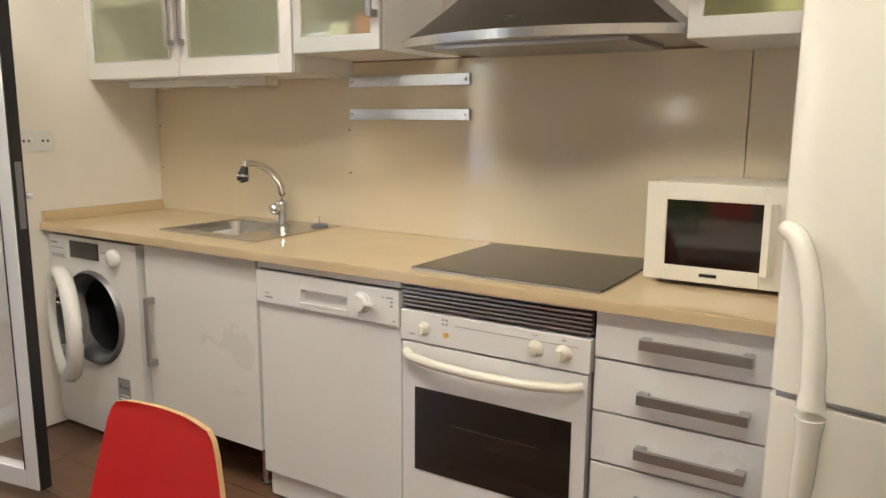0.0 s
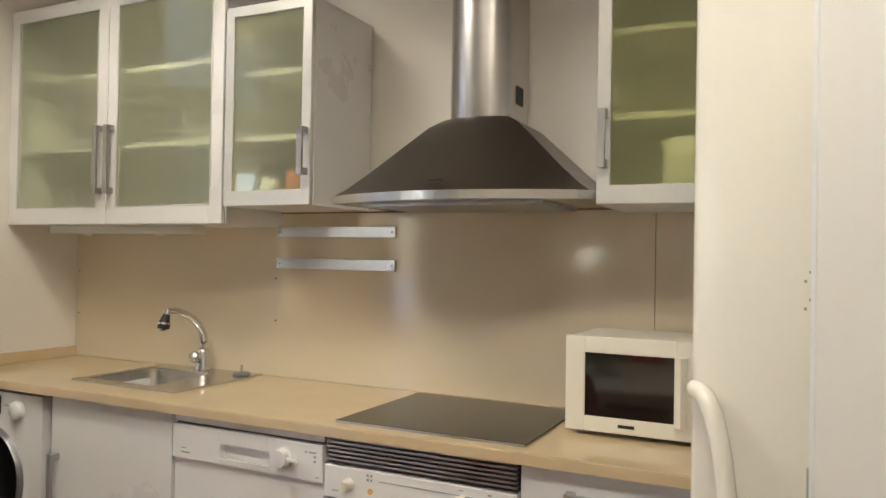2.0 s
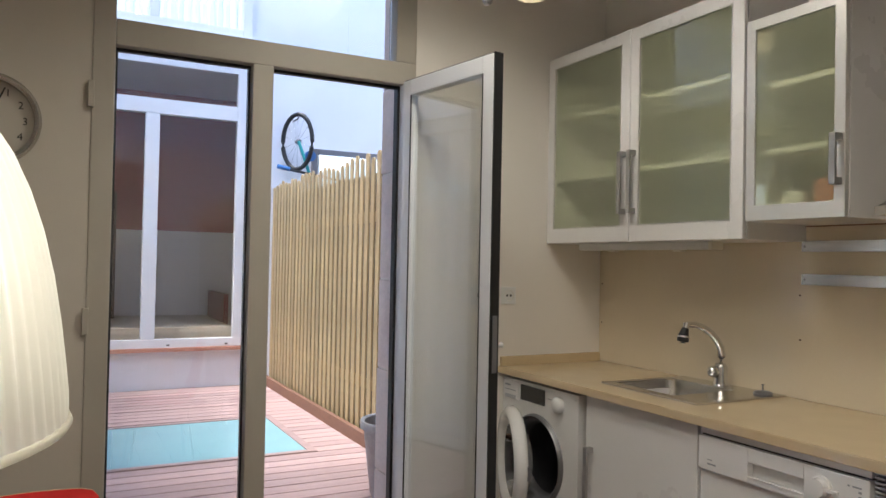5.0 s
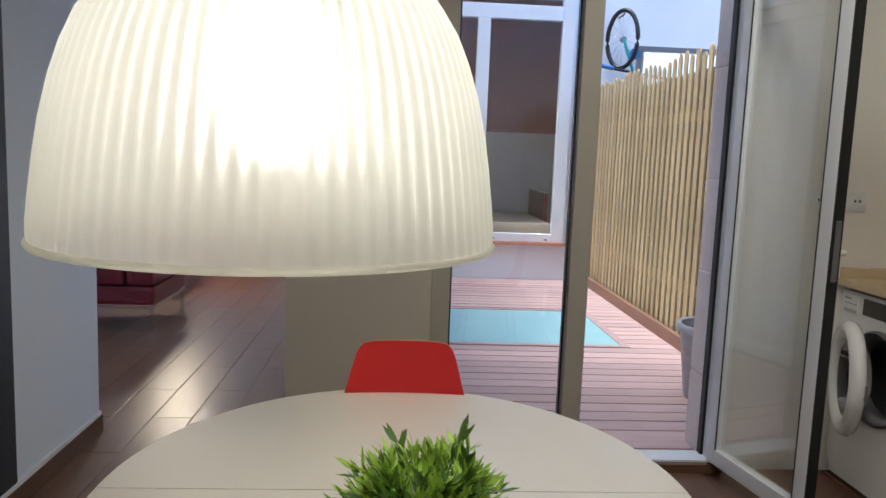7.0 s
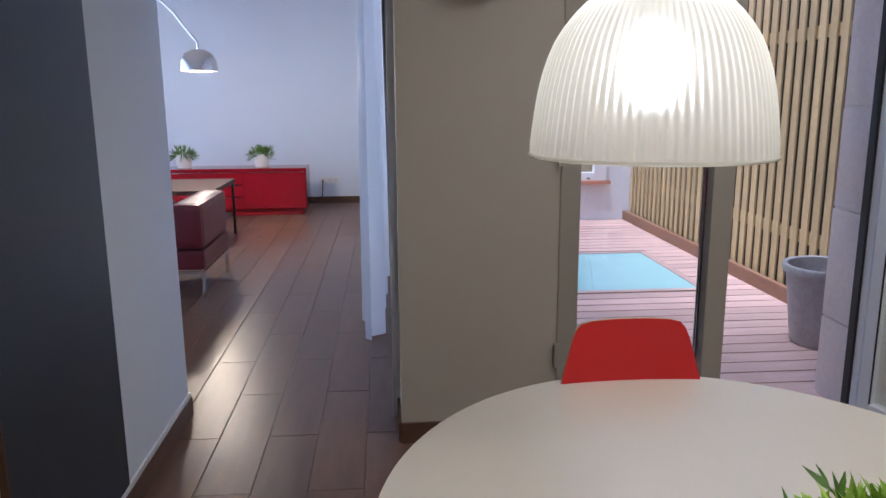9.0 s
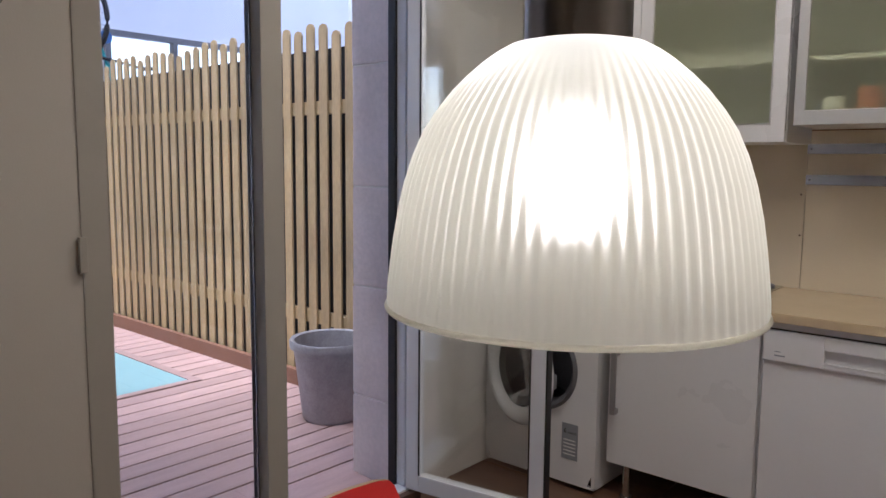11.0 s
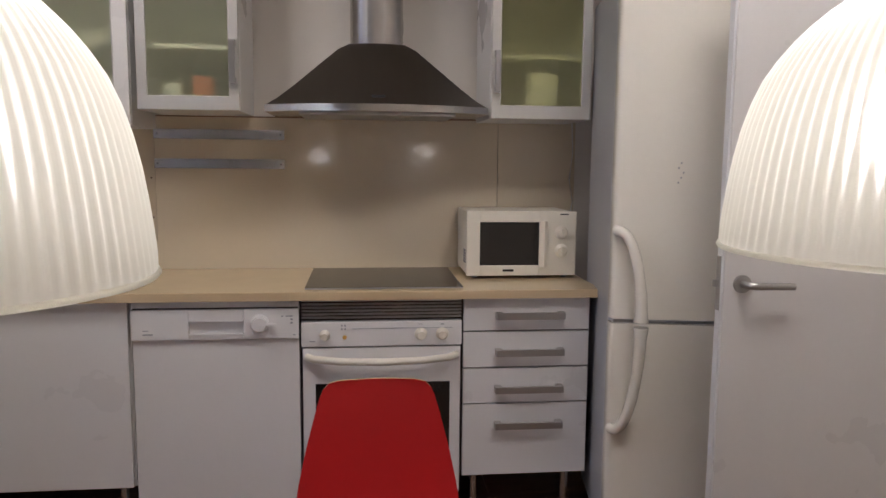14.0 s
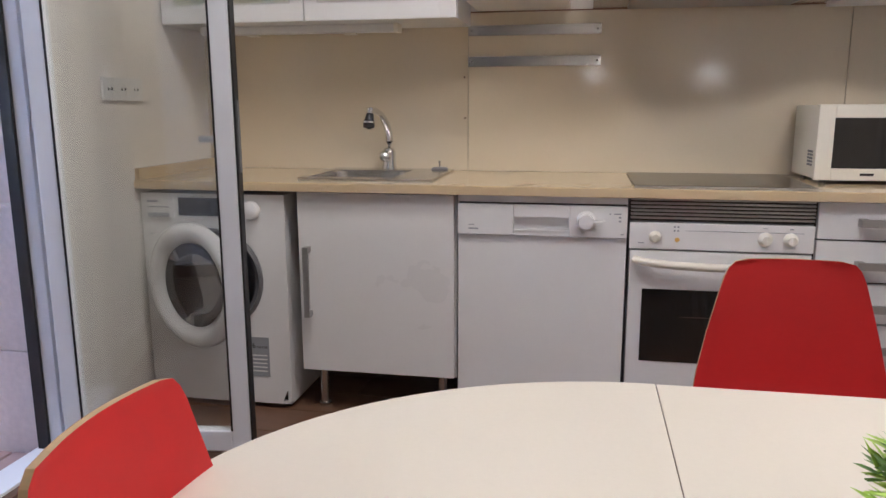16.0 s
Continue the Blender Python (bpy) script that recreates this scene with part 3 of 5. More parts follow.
def sink():
    s = thing("sink", (0.56, -0.5, 0.9), "stainless steel inset sink with drainer", "sink")
    w, d = 0.53, 0.47
    bm = boxes((0, 0, 0.001, 0.03, d, 0.008), (0.37, 0, 0.001, w, d, 0.008), (0.03, 0, 0.001, 0.37, 0.045, 0.008), (0.03, 0.37, 0.001, 0.37, d, 0.008))
    part("rim", bm, STEEL, s)
    bm = bmesh.new()
    outer = [(0.03, 0.045), (0.37, 0.045), (0.37, 0.37), (0.03, 0.37)]
    def ring(inset, z):
        pts = []
        for (cx, cy), (sx, sy), a0 in (((0.03, 0.045), (1, 1), 180), ((0.37, 0.045), (-1, 1), 270), ((0.37, 0.37), (-1, -1), 0), ((0.03, 0.37), (1, -1), 90)):
            r = 0.06
            for k in range(6):
                a = radians(a0 + 90 * k / 5)
                pts.append(bm.verts.new((cx + sx * (inset + r) + r * math.cos(a), cy + sy * (inset + r) + r * math.sin(a), z)))
        return pts
    rings = [ring(-0.012, 0.006), ring(0.004, 0.002), ring(0.012, -0.12), ring(0.03, -0.15)]
    for a, b in zip(rings, rings[1:]):
        for k in range(len(a)):
            bm.faces.new((a[k], a[(k + 1) % len(a)], b[(k + 1) % len(a)], b[k])).smooth = True
    bm.faces.new(rings[-1])
    part("bowl", bm, STEEL, s)
    part("drain", disc(bmesh.new(), (0.2, 0.2, -0.149), (0, 0, 1), 0.045, 0.004), CHROME, s)
    part("overflow", disc(bmesh.new(), (0.345, 0.36, -0.03), (-0.2, -1, 0.2), 0.014, 0.006, 16), BLACK, s)
    pg = thing("sink_plug", (1.04, -0.10, 0.908), "black sink plug with chrome knob", "plug")
    part("disc", lathe(bmesh.new(), [(0, 0.0), (0.034, 0.0), (0.036, 0.006), (0.03, 0.012), (0, 0.014)], 24), GREY, pg)
    part("knob", tube(bmesh.new(), [(0, 0, 0.012), (0, 0, 0.035), (0, 0, 0.04)], [0.004, 0.004, 0.007]), CHROME, pg)


sink()


def tap():
    t = thing("kitchen_tap", (0.815, -0.08, 0.908), "chrome swan-neck kitchen tap with pull-out head", "tap")
    part("base", lathe(bmesh.new(), [(0, 0), (0.032, 0), (0.032, 0.01), (0.027, 0.02), (0.027, 0.075), (0.02, 0.09), (0, 0.092)], 24), CHROME, t)
    lean = Vector((-0.2, -0.98, 0)).normalized()
    arc = [lean * f + Vector((0, 0, z)) for f, z in ((0, 0.08), (-0.004, 0.12), (0.003, 0.155), (0.022, 0.188), (0.05, 0.216), (0.085, 0.237), (0.125, 0.25), (0.165, 0.252))]
    part("spout", tube(bmesh.new(), arc, [0.017, 0.0165, 0.016, 0.0155, 0.015, 0.014, 0.013, 0.012], 14), CHROME, t)
    e, f = arc[-1] + Vector((0, 0, 0.006)), lean * 0.018
    part("joint", tube(bmesh.new(), [e, e + f * 0.3 - Vector((0, 0, 0.02))], [0.014, 0.012], 14), CHROME, t)
    part("collar", tube(bmesh.new(), [e + f * 0.3 - Vector((0, 0, 0.02)), e + f * 0.6 - Vector((0, 0, 0.04))], [0.014, 0.018], 14), BLACK, t)
    head = part("head", tube(bmesh.new(), [e + f * 0.6 - Vector((0, 0, 0.038)), e + f * 0.8 - Vector((0, 0, 0.052)), e + f - Vector((0, 0, 0.075)), e + f - Vector((0, 0, 0.082))], [0.016, 0.024, 0.023, 0.014], 18), BLACK, t, "black spray head with chrome ring")
    part("ring", tube(bmesh.new(), [e + f * 0.8 - Vector((0, 0, 0.05)), e + f * 0.85 - Vector((0, 0, 0.058))], 0.0248, 18), CHROME, head)
    part("lever", tube(bmesh.new(), [lean * 0.01 + Vector((0, 0, 0.05)), lean * 0.03 + Vector((0, 0, 0.055)), lean * 0.045 + Vector((-0.006, 0, 0.062)), lean * 0.052 + Vector((-0.008, 0, 0.066))], [0.014, 0.024, 0.022, 0.01], 16), CHROME, t)


tap()


def hob():
    h = thing("hob", (1.815, -0.575, 0.9), "black ceramic glass hob", "hob")
    part("glass", boxes((0, 0, 0.001, 0.59, 0.515, 0.007), bevel=0.002), HOB, h)
    part("edge_trim", boxes((0.0, -0.003, 0.0005, 0.59, -0.0003, 0.006)), SATIN, h)


hob()


def washing_machine():
    w = thing("washing_machine", (-0.045, -0.60, 0), "white front-loading washing machine with its door ajar", "washing machine")
    W, D, HH = 0.585, 0.55, 0.85
    bm = bmesh.new()
    cx, cz, r = 0.29, 0.52, 0.2
    n = 40
    circ = [bm.verts.new((cx + r * math.cos(2 * math.pi * k / n), 0, cz + r * math.sin(2 * math.pi * k / n))) for k in range(n)]
    sq = []
    for k in range(n):
        a = 2 * math.pi * k / n
        c, s = math.cos(a), math.sin(a)
        f = min(((W - cx) if c > 0 else cx) / max(abs(c), 1e-6), ((HH - cz) if s > 0 else cz - 0.02) / max(abs(s), 1e-6))
        sq.append(bm.verts.new((cx + c * f, 0, cz + s * f)))
    for k in range(n):
        bm.faces.new((circ[k], circ[(k + 1) % n], sq[(k + 1) % n], sq[k]))
    part("front_panel", bm, APPL, w)
    part("body", boxes((0, 0.001, 0.02, W, 0.02, 0.03), (0, 0.001, 0.02, 0.015, D, HH), (W - 0.015, 0.001, 0.02, W, D, HH), (0.015, 0.001, HH - 0.02, W - 0.015, D, HH), (0.015, D - 0.01, 0.02, W - 0.015, D, HH - 0.02)), APPL, w)
    part("drum", lathe_y(bmesh.new(), [(0.2, 0.0), (0.19, -0.02), (0.165, 0.03), (0.16, 0.06), (0.2, 0.09), (0.2, 0.3), (0.0, 0.3)], (cx, 0, cz)), DRUM, w)
    part("door_gasket", lathe_y(bmesh.new(), [(0.2, -0.004), (0.196, -0.012), (0.172, -0.004), (0.165, 0.03)], (cx, 0, cz)), GREY, w)
    d = new("door")
    d.parent = w
    d.matrix_basis = pose(cx - 0.235, -0.012, cz, 0, 0, -22)
    part("door_ring", lathe_y(bmesh.new(), [(0.155, 0.02), (0.165, -0.01), (0.19, -0.035), (0.215, -0.04), (0.235, -0.025), (0.24, 0.0), (0.225, 0.02), (0.155, 0.02)], (0.235, -0.01, 0)), APPL, d)
    part("door_glass", lathe_y(bmesh.new(), [(0.16, -0.012), (0.14, 0.02), (0.12, 0.06), (0.06, 0.075), (0.0, 0.078)], (0.235, -0.01, 0)), DARKPLATE, d)
    part("door_catch", boxes((0.445, 0.0, -0.03, 0.462, 0.02, 0.03), bevel=0.004), GREY, d)
    part("display", boxes((0.16, -0.006, 0.765, 0.35, -0.0005, 0.835), bevel=0.002), DARKGLASS, w)
    part("dial", lathe_y(bmesh.new(), [(0.036, 0.0), (0.034, -0.018), (0.028, -0.024), (0.0, -0.024)], (0.455, -0.001, 0.79)), APPL, w)
    part("detergent_drawer", boxes((0.015, -0.006, 0.755, 0.14, -0.0005, 0.84), bevel=0.003), APPL, w)
    part("drawer_grip", boxes((0.03, -0.009, 0.758, 0.12, -0.006, 0.775), bevel=0.002), FRIDGE_SIDE, w)
    part("lettering", boxes((0.03, -0.0075, 0.815, 0.075, -0.006, 0.823), (0.03, -0.0075, 0.795, 0.12, -0.006, 0.799)), LABEL, w)
    part("badge", boxes((0.03, -0.002, 0.69, 0.05, -0.0005, 0.695)), LABEL, w)
    part("badge", boxes((0.37, -0.002, 0.8, 0.41, -0.0005, 0.804)), LABEL, w)
    st = part("rating_sticker", boxes((0.42, -0.002, 0.13, 0.5, -0.0006, 0.29)), LABEL, w)
    bm = text(bmesh.new(), "6", 0.03, pose(0.437, -0.0025, 0.255, 90))
    text(bm, "GRATIS", 0.013, pose(0.472, -0.0025, 0.25, 90))
    part("sticker_print", bm, BLACK, st)
    part("sticker_lines", boxes(*[(0.43, -0.003, 0.15 + 0.016 * k, 0.49, -0.002, 0.155 + 0.016 * k) for k in range(5)]), PAPER, st)
    for x in (0.05, W - 0.05):
        part("foot", disc(bmesh.new(), (x, 0.06, 0), (0, 0, 1), 0.02, 0.022), BLACK, w)


def lathe_y(bm, profile, centre, sides=40):
    """Turns (radius, y) pairs round the y axis."""
    lathe(bm, profile, sides)
    bmesh.ops.rotate(bm, verts=bm.verts, cent=(0, 0, 0), matrix=Matrix.Rotation(radians(-90), 3, "X"))
    bmesh.ops.translate(bm, verts=bm.verts, vec=centre)
    return bm


DARKPLATE = glass("smoked_door_glass", (0.35, 0.35, 0.36), 1.6)
washing_machine()


def sink_cabinet():
    c = thing("base_cabinet", (0.59, -0.6, 0), "white sink cabinet on metal legs", "cabinet")
    part("body", boxes((0.0, 0.02, 0.17, 0.018, 0.56, 0.868), (0.587, 0.02, 0.17, 0.605, 0.56, 0.868), (0.018, 0.02, 0.17, 0.587, 0.56, 0.19)), WHITE, c)
    d = part("door", boxes((0.004, 0, 0.172, 0.598, 0.018, 0.862), bevel=0.002), WHITE, c)
    bar_handle(d, 0.04, 0, 0.39, 0.27, True)
    for x, y in ((0.06, 0.08), (0.54, 0.08), (0.06, 0.5), (0.54, 0.5)):
        part("leg", tube(bmesh.new(), [(x, y, 0), (x, y, 0.01), (x, y, 0.012), (x, y, 0.17)], [0.025, 0.025, 0.017, 0.017], 14), STEEL, c)


sink_cabinet()


def dishwasher():
    d = thing("dishwasher", (1.203, -0.6, 0), "white built-under dishwasher with a round dial", "dishwasher")
    W = 0.592
    part("body", boxes((0, 0.03, 0.02, W, 0.56, 0.862)), APPL, d)
    part("top_strip", boxes((0, -0.002, 0.842, W, 0.03, 0.866), bevel=0.003), APPL, d)
    part("gap", boxes((0.004, 0.004, 0.836, W - 0.004, 0.03, 0.8419)), BLACK, d)
    dr = part("door", boxes((0, 0, 0.105, W, 0.03, 0.724), bevel=0.004), APPL, d)
    cp = part("control_panel", boxes((0, -0.012, 0.726, 0.2, 0.03, 0.836), (0.395, -0.012, 0.726, W, 0.03, 0.836), (0.2, -0.012, 0.79, 0.395, 0.03, 0.836), (0.2, -0.012, 0.726, 0.395, 0.03, 0.742), bevel=0.004), APPL, d)
    part("grip_recess", boxes((0.195, 0.012, 0.735, 0.4, 0.029, 0.795)), APPL, cp)
    part("grip_edge", boxes((0.2, -0.014, 0.742, 0.395, -0.006, 0.748), bevel=0.002), APPL, cp)
    part("dial", lathe_y(bmesh.new(), [(0.034, 0), (0.033, -0.006), (0.027, -0.008), (0.025, -0.026), (0.0, -0.027)], (0.452, -0.012, 0.783)), APPL, cp)
    for x, z, w2, h2 in ((0.53, 0.808, 0.006, 0.004), (0.545, 0.808, 0.025, 0.004), (0.562, 0.795, 0.008, 0.006), (0.562, 0.782, 0.008, 0.006), (0.57, 0.738, 0.01, 0.003)):
        part("indicator", boxes((x, -0.0135, z, x + w2, -0.012, z + h2)), LABEL, cp)
    part("dial_pointer", box(bmesh.new(), 0.47, -0.034, 0.778, 0.515, -0.026, 0.79, bevel=0.003), APPL, cp)
    part("logo_mark", boxes((0.04, -0.0135, 0.76, 0.06, -0.012, 0.763), (0.04, -0.0135, 0.745, 0.075, -0.012, 0.75)), LABEL, cp)
    part("kick_plate", boxes((0.01, 0.02, 0.01, W - 0.01, 0.04, 0.1), bevel=0.003), APPL, d)


dishwasher()


def oven():
    o = thing("oven", (1.803, -0.6, 0), "white built-in oven with black glass window", "oven")
    W = 0.594
    part("body", boxes((0, 0.02, 0.1, W, 0.56, 0.868)), GREY, o)
    g = part("vent_backing", boxes((0.0, 0.012, 0.788, W, 0.0199, 0.868)), BLACK, o)
    for k in range(6):
        z = 0.796 + 0.0125 * k
        part("vent_slat", boxes((0.002, -0.006, z, W - 0.002, 0.014, z + 0.006), bevel=0.0015), SATIN, o)
    cp = part("control_panel", boxes((0, -0.012, 0.692, W, 0.02, 0.784), bevel=0.003), APPL, o)
    for x, r in ((0.085, 0.02), (0.44, 0.024), (0.52, 0.024)):
        part("knob", lathe_y(bmesh.new(), [(r, 0), (r * 0.95, -0.006), (r * 0.7, -0.009), (r * 0.62, -0.028), (0, -0.03)], (x, -0.012, 0.736), 24), CREAM, cp)
        part("knob_grip", boxes((x - 0.003, -0.046, 0.722, x + 0.003, -0.038, 0.75), bevel=0.001), CREAM, cp)
    part("pilot_light", disc(bmesh.new(), (0.158, -0.012, 0.727), (0, -1, 0), 0.008, 0.004, 14), AMBER, cp)
    part("marking", boxes(*[(0.145 + 0.012 * i, -0.0135, 0.755 + 0.013 * j, 0.151 + 0.012 * i, -0.012, 0.761 + 0.013 * j) for i in (0, 1) for j in (0, 1)], (0.03, -0.0135, 0.712, 0.05, -0.012, 0.715), (0.185, -0.0135, 0.758, 0.56, -0.012, 0.7595), (0.43, -0.0135, 0.772, 0.445, -0.012, 0.774), (0.515, -0.0135, 0.77, 0.527, -0.012, 0.774)), LABEL, cp)
    d = part("oven_door", boxes((0.004, -0.01, 0.12, W - 0.004, 0.018, 0.686), bevel=0.004), APPL, o)
    part("window", boxes((0.05, -0.013, 0.29, 0.55, -0.0101, 0.552), bevel=0.001), DARKGLASS, d)
    part("oven_rack", boxes((0.18, -0.0145, 0.455, 0.46, -0.0135, 0.4565)), BROWNWOOD, d)
    part("door_handle", tube(bmesh.new(), [(0.02, -0.012, 0.655), (0.05, -0.04, 0.652), (0.15, -0.052, 0.645), (0.3, -0.056, 0.642), (0.45, -0.052, 0.645), (0.545, -0.04, 0.652), (0.575, -0.012, 0.655)], 0.014, 12), CREAM, d)
    part("kick_plate", boxes((0.01, 0.03, 0.0, W - 0.01, 0.05, 0.1)), WHITE, o)


oven()


def drawer_unit():
    u = thing("drawer_unit", (2.4, -0.6, 0), "white four-drawer base unit with bar handles", "drawer unit")
    W = 0.495
    part("body", boxes((0.0, 0.02, 0.17, 0.018, 0.56, 0.868), (W - 0.018, 0.02, 0.17, W, 0.56, 0.868), (0.018, 0.02, 0.17, W - 0.018, 0.56, 0.19), (0.018, 0.021, 0.19, W - 0.018, 0.028, 0.868)), BLACK, u)
    for z0, z1, zh in ((0.741, 0.863, 0.80), (0.599, 0.735, 0.659), (0.459, 0.593, 0.515), (0.172, 0.453, 0.374)):
        d = part("drawer", boxes((0.005, 0, z0, W - 0.004, 0.018, z1), bevel=0.002), WHITE, u)
        bar_handle(d, 0.127, 0, zh, 0.262)
    for x, y in ((0.06, 0.08), (0.43, 0.08), (0.06, 0.5), (0.43, 0.5)):
        part("leg", disc(bmesh.new(), (x, y, 0), (0, 0, 1), 0.017, 0.17), STEEL, u)


drawer_unit()


def fridge():
    f = thing("fridge_freezer", (2.86, -0.93, 0), "tall white two-door fridge freezer with curved handles", "fridge", turn=-9)
    W, D = 0.6, 0.6
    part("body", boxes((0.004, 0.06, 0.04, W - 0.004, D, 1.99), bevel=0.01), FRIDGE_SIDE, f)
    def door(z0, z1):
        out = [(0.0, 0.058), (0.0, 0.018), (0.004, 0.007), (0.014, 0.0)]
        for k in range(1, 12):
            x = 0.014 + (W - 0.028) * k / 12
            out.append((x, -0.012 * math.sin(math.pi * k / 12)))
        out += [(W - 0.014, 0.0), (W - 0.004, 0.007), (W, 0.018), (W, 0.058)]
        bm = prism(bmesh.new(), out, z0, z1)
        for fc in bm.faces:
            fc.smooth = len(fc.verts) == 4
        return bm
    up = part("upper_door", door(0.852, 1.985), FRIDGE, f)
    lo = part("lower_door", door(0.1, 0.836), FRIDGE, f)
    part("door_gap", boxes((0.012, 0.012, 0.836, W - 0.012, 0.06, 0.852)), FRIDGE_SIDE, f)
    def handle(z_end, z_mid):
        pts = [(0.012, 0.004, z_end)]
        for k in range(15):
            q = math.pi / 2 * k / 14
            pts.append((0.018 + 0.072 * math.sin(q), -0.012 - 0.045 * math.sin(q), z_end + (z_mid - z_end) * (1 - math.cos(q))))
        return tube(bmesh.new(), pts, [0.018] * 12 + [0.02] * 3 + [0.025], 14)
    part("door_handle", handle(1.15, 0.853), FRIDGE, up)
    part("door_handle", handle(0.47, 0.835), FRIDGE, lo)
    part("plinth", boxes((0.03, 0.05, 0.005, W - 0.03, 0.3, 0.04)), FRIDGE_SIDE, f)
    part("scuff_marks", boxes(*[(0.2 + 0.008 * (k % 3), -0.0145, 1.31 + 0.016 * k, 0.204 + 0.008 * (k % 3), -0.0085, 1.315 + 0.016 * k) for k in range(5)]), LABEL, up, "small grey sticker residue")


fridge()


def microwave():
    m = thing("microwave", (2.447, -0.36, 0.9), "cream microwave oven with two dials on the worktop", "microwave")
    W, D, z0, z1 = 0.455, 0.32, 0.015, 0.275
    part("body", box(bmesh.new(), 0.004, 0.02, z0, W - 0.004, D, z1, bevel=0.012), CREAM, m)
    part("front_frame", boxes((0, 0, z0 - 0.002, 0.055, 0.0199, z1 + 0.003), (0.3, 0, z0 - 0.002, W, 0.0199, z1 + 0.003), (0.055, 0, z0 - 0.002, 0.3, 0.0199, 0.055), (0.055, 0, 0.232, 0.3, 0.0199, z1 + 0.003), bevel=0.004), CREAM, m)
    part("window", boxes((0.055, 0.006, 0.055, 0.3, 0.012, 0.232)), DARKGLASS, m)
    part("door_grip", prism(bmesh.new(), [(0.3, -0.008), (0.318, -0.02), (0.332, -0.008), (0.332, 0.0), (0.3, 0.0)], 0.05, 0.236), CREAM, m)
    for z in (0.115, 0.19):
        k = part("dial", lathe_y(bmesh.new(), [(0.027, 0), (0.025, -0.008), (0.02, -0.01), (0.018, -0.02), (0, -0.02)], (0.392, -0.001, z), 28), CREAM, m)
        part("dial_grip", boxes((0.388, -0.03, z - 0.018, 0.396, -0.02, z + 0.018), bevel=0.002), CREAM, k)
    for x0, z0b, x1, z1b in ((0.15, 0.03, 0.195, 0.039), (0.385, 0.262, 0.42, 0.267)):
        part("lettering", boxes((x0, -0.0015, z0b, x1, 0, z1b)), BLACK, m)
    part("side_vents", boxes(*[(0.001, 0.05 + 0.012 * (k % 5), 0.06 + 0.012 * (k // 5), 0.0039, 0.057 + 0.012 * (k % 5), 0.067 + 0.012 * (k // 5)) for k in range(25)]), GREY, m)
    for x in (0.04, W - 0.04):
        for y in (0.04, D - 0.04):
            part("foot", disc(bmesh.new(), (x, y, 0.001), (0, 0, 1), 0.012, 0.016, 12), GREY, m)


microwave()
cable = bmesh.new()
tube(cable, [(2.955, -0.06, 1.56), (2.96, -0.07, 1.42), (2.95, -0.06, 1.3), (2.965, -0.07, 1.2), (2.945, -0.06, 1.08), (2.95, -0.07, 0.96), (2.93, -0.1, 0.906)], 0.003, 6)
solo("power_cable", cable, POT, "thin white cable hanging beside the fridge", "cable")


def hood():
    h = thing("cooker_hood", (2.09, -0.012, 1.56), "stainless steel chimney cooker hood with bowed rim", "cooker hood")
    N = 24
    def outline(hw, back, side, bow):
        pts = []
        for k in range(N + 1):
            s = -1 + 2 * k / N
            pts.append((s * hw, -(side + bow * (1 - s * s))))
        return pts + [(hw, 0), (-hw, 0)]
    hw = 0.433
    part("rim", prism(bmesh.new(), outline(hw, 0, 0.375, 0.12), 0.0, 0.026), STEEL, h)
    bm = bmesh.new()
    rings = []
    for f, z in ((0.985, 0.026), (0.9, 0.05), (0.75, 0.105), (0.55, 0.185), (0.36, 0.26), (0.26, 0.285)):
        side = 0.375 * f + 0.02 if f > 0.3 else 0.2
        rings.append([bm.verts.new((x, y, z)) for x, y in outline(hw * f, 0, 0.2 + (0.375 - 0.2) * (f - 0.26) / 0.725, 0.115 * f)])
    for a, b in zip(rings, rings[1:]):
        for k in range(len(a)):
            bm.faces.new((a[k], a[(k + 1) % len(a)], b[(k + 1) % len(b)], b[k])).smooth = k < N
    bm.faces.new(rings[-1])
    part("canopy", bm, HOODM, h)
    for z0, z1, s in ((0.275, 0.9, 0.0), (0.9, H - 1.565, -0.006)):
        o2 = [(-0.108 - s, 0), (-0.108 - s, -0.15)] + [((0.108 + s) * math.sin(a), -0.15 - (0.075 + s) * math.cos(a)) for a in (radians(-75 + 15 * k) for k in range(11))] + [(0.108 + s, -0.15), (0.108 + s, 0)]
        d = part("duct", prism(bmesh.new(), o2, z0, z1), STEEL, h)
        for fc in d.data.polygons:
            fc.use_smooth = len(fc.vertices) == 4
    part("duct_grille", boxes(*[(0.107, -0.12 + 0.011 * k, 0.34, 0.111, -0.114 + 0.011 * k, 0.4) for k in range(6)]), BLACK, h)
    part("badge", boxes((-0.025, -0.482, 0.05, 0.025, -0.474, 0.06), bevel=0.001), BLACK, h)
    part("filter", boxes((-0.3, -0.4, -0.012, 0.3, -0.06, -0.0005), bevel=0.003), SATIN, h)


hood()


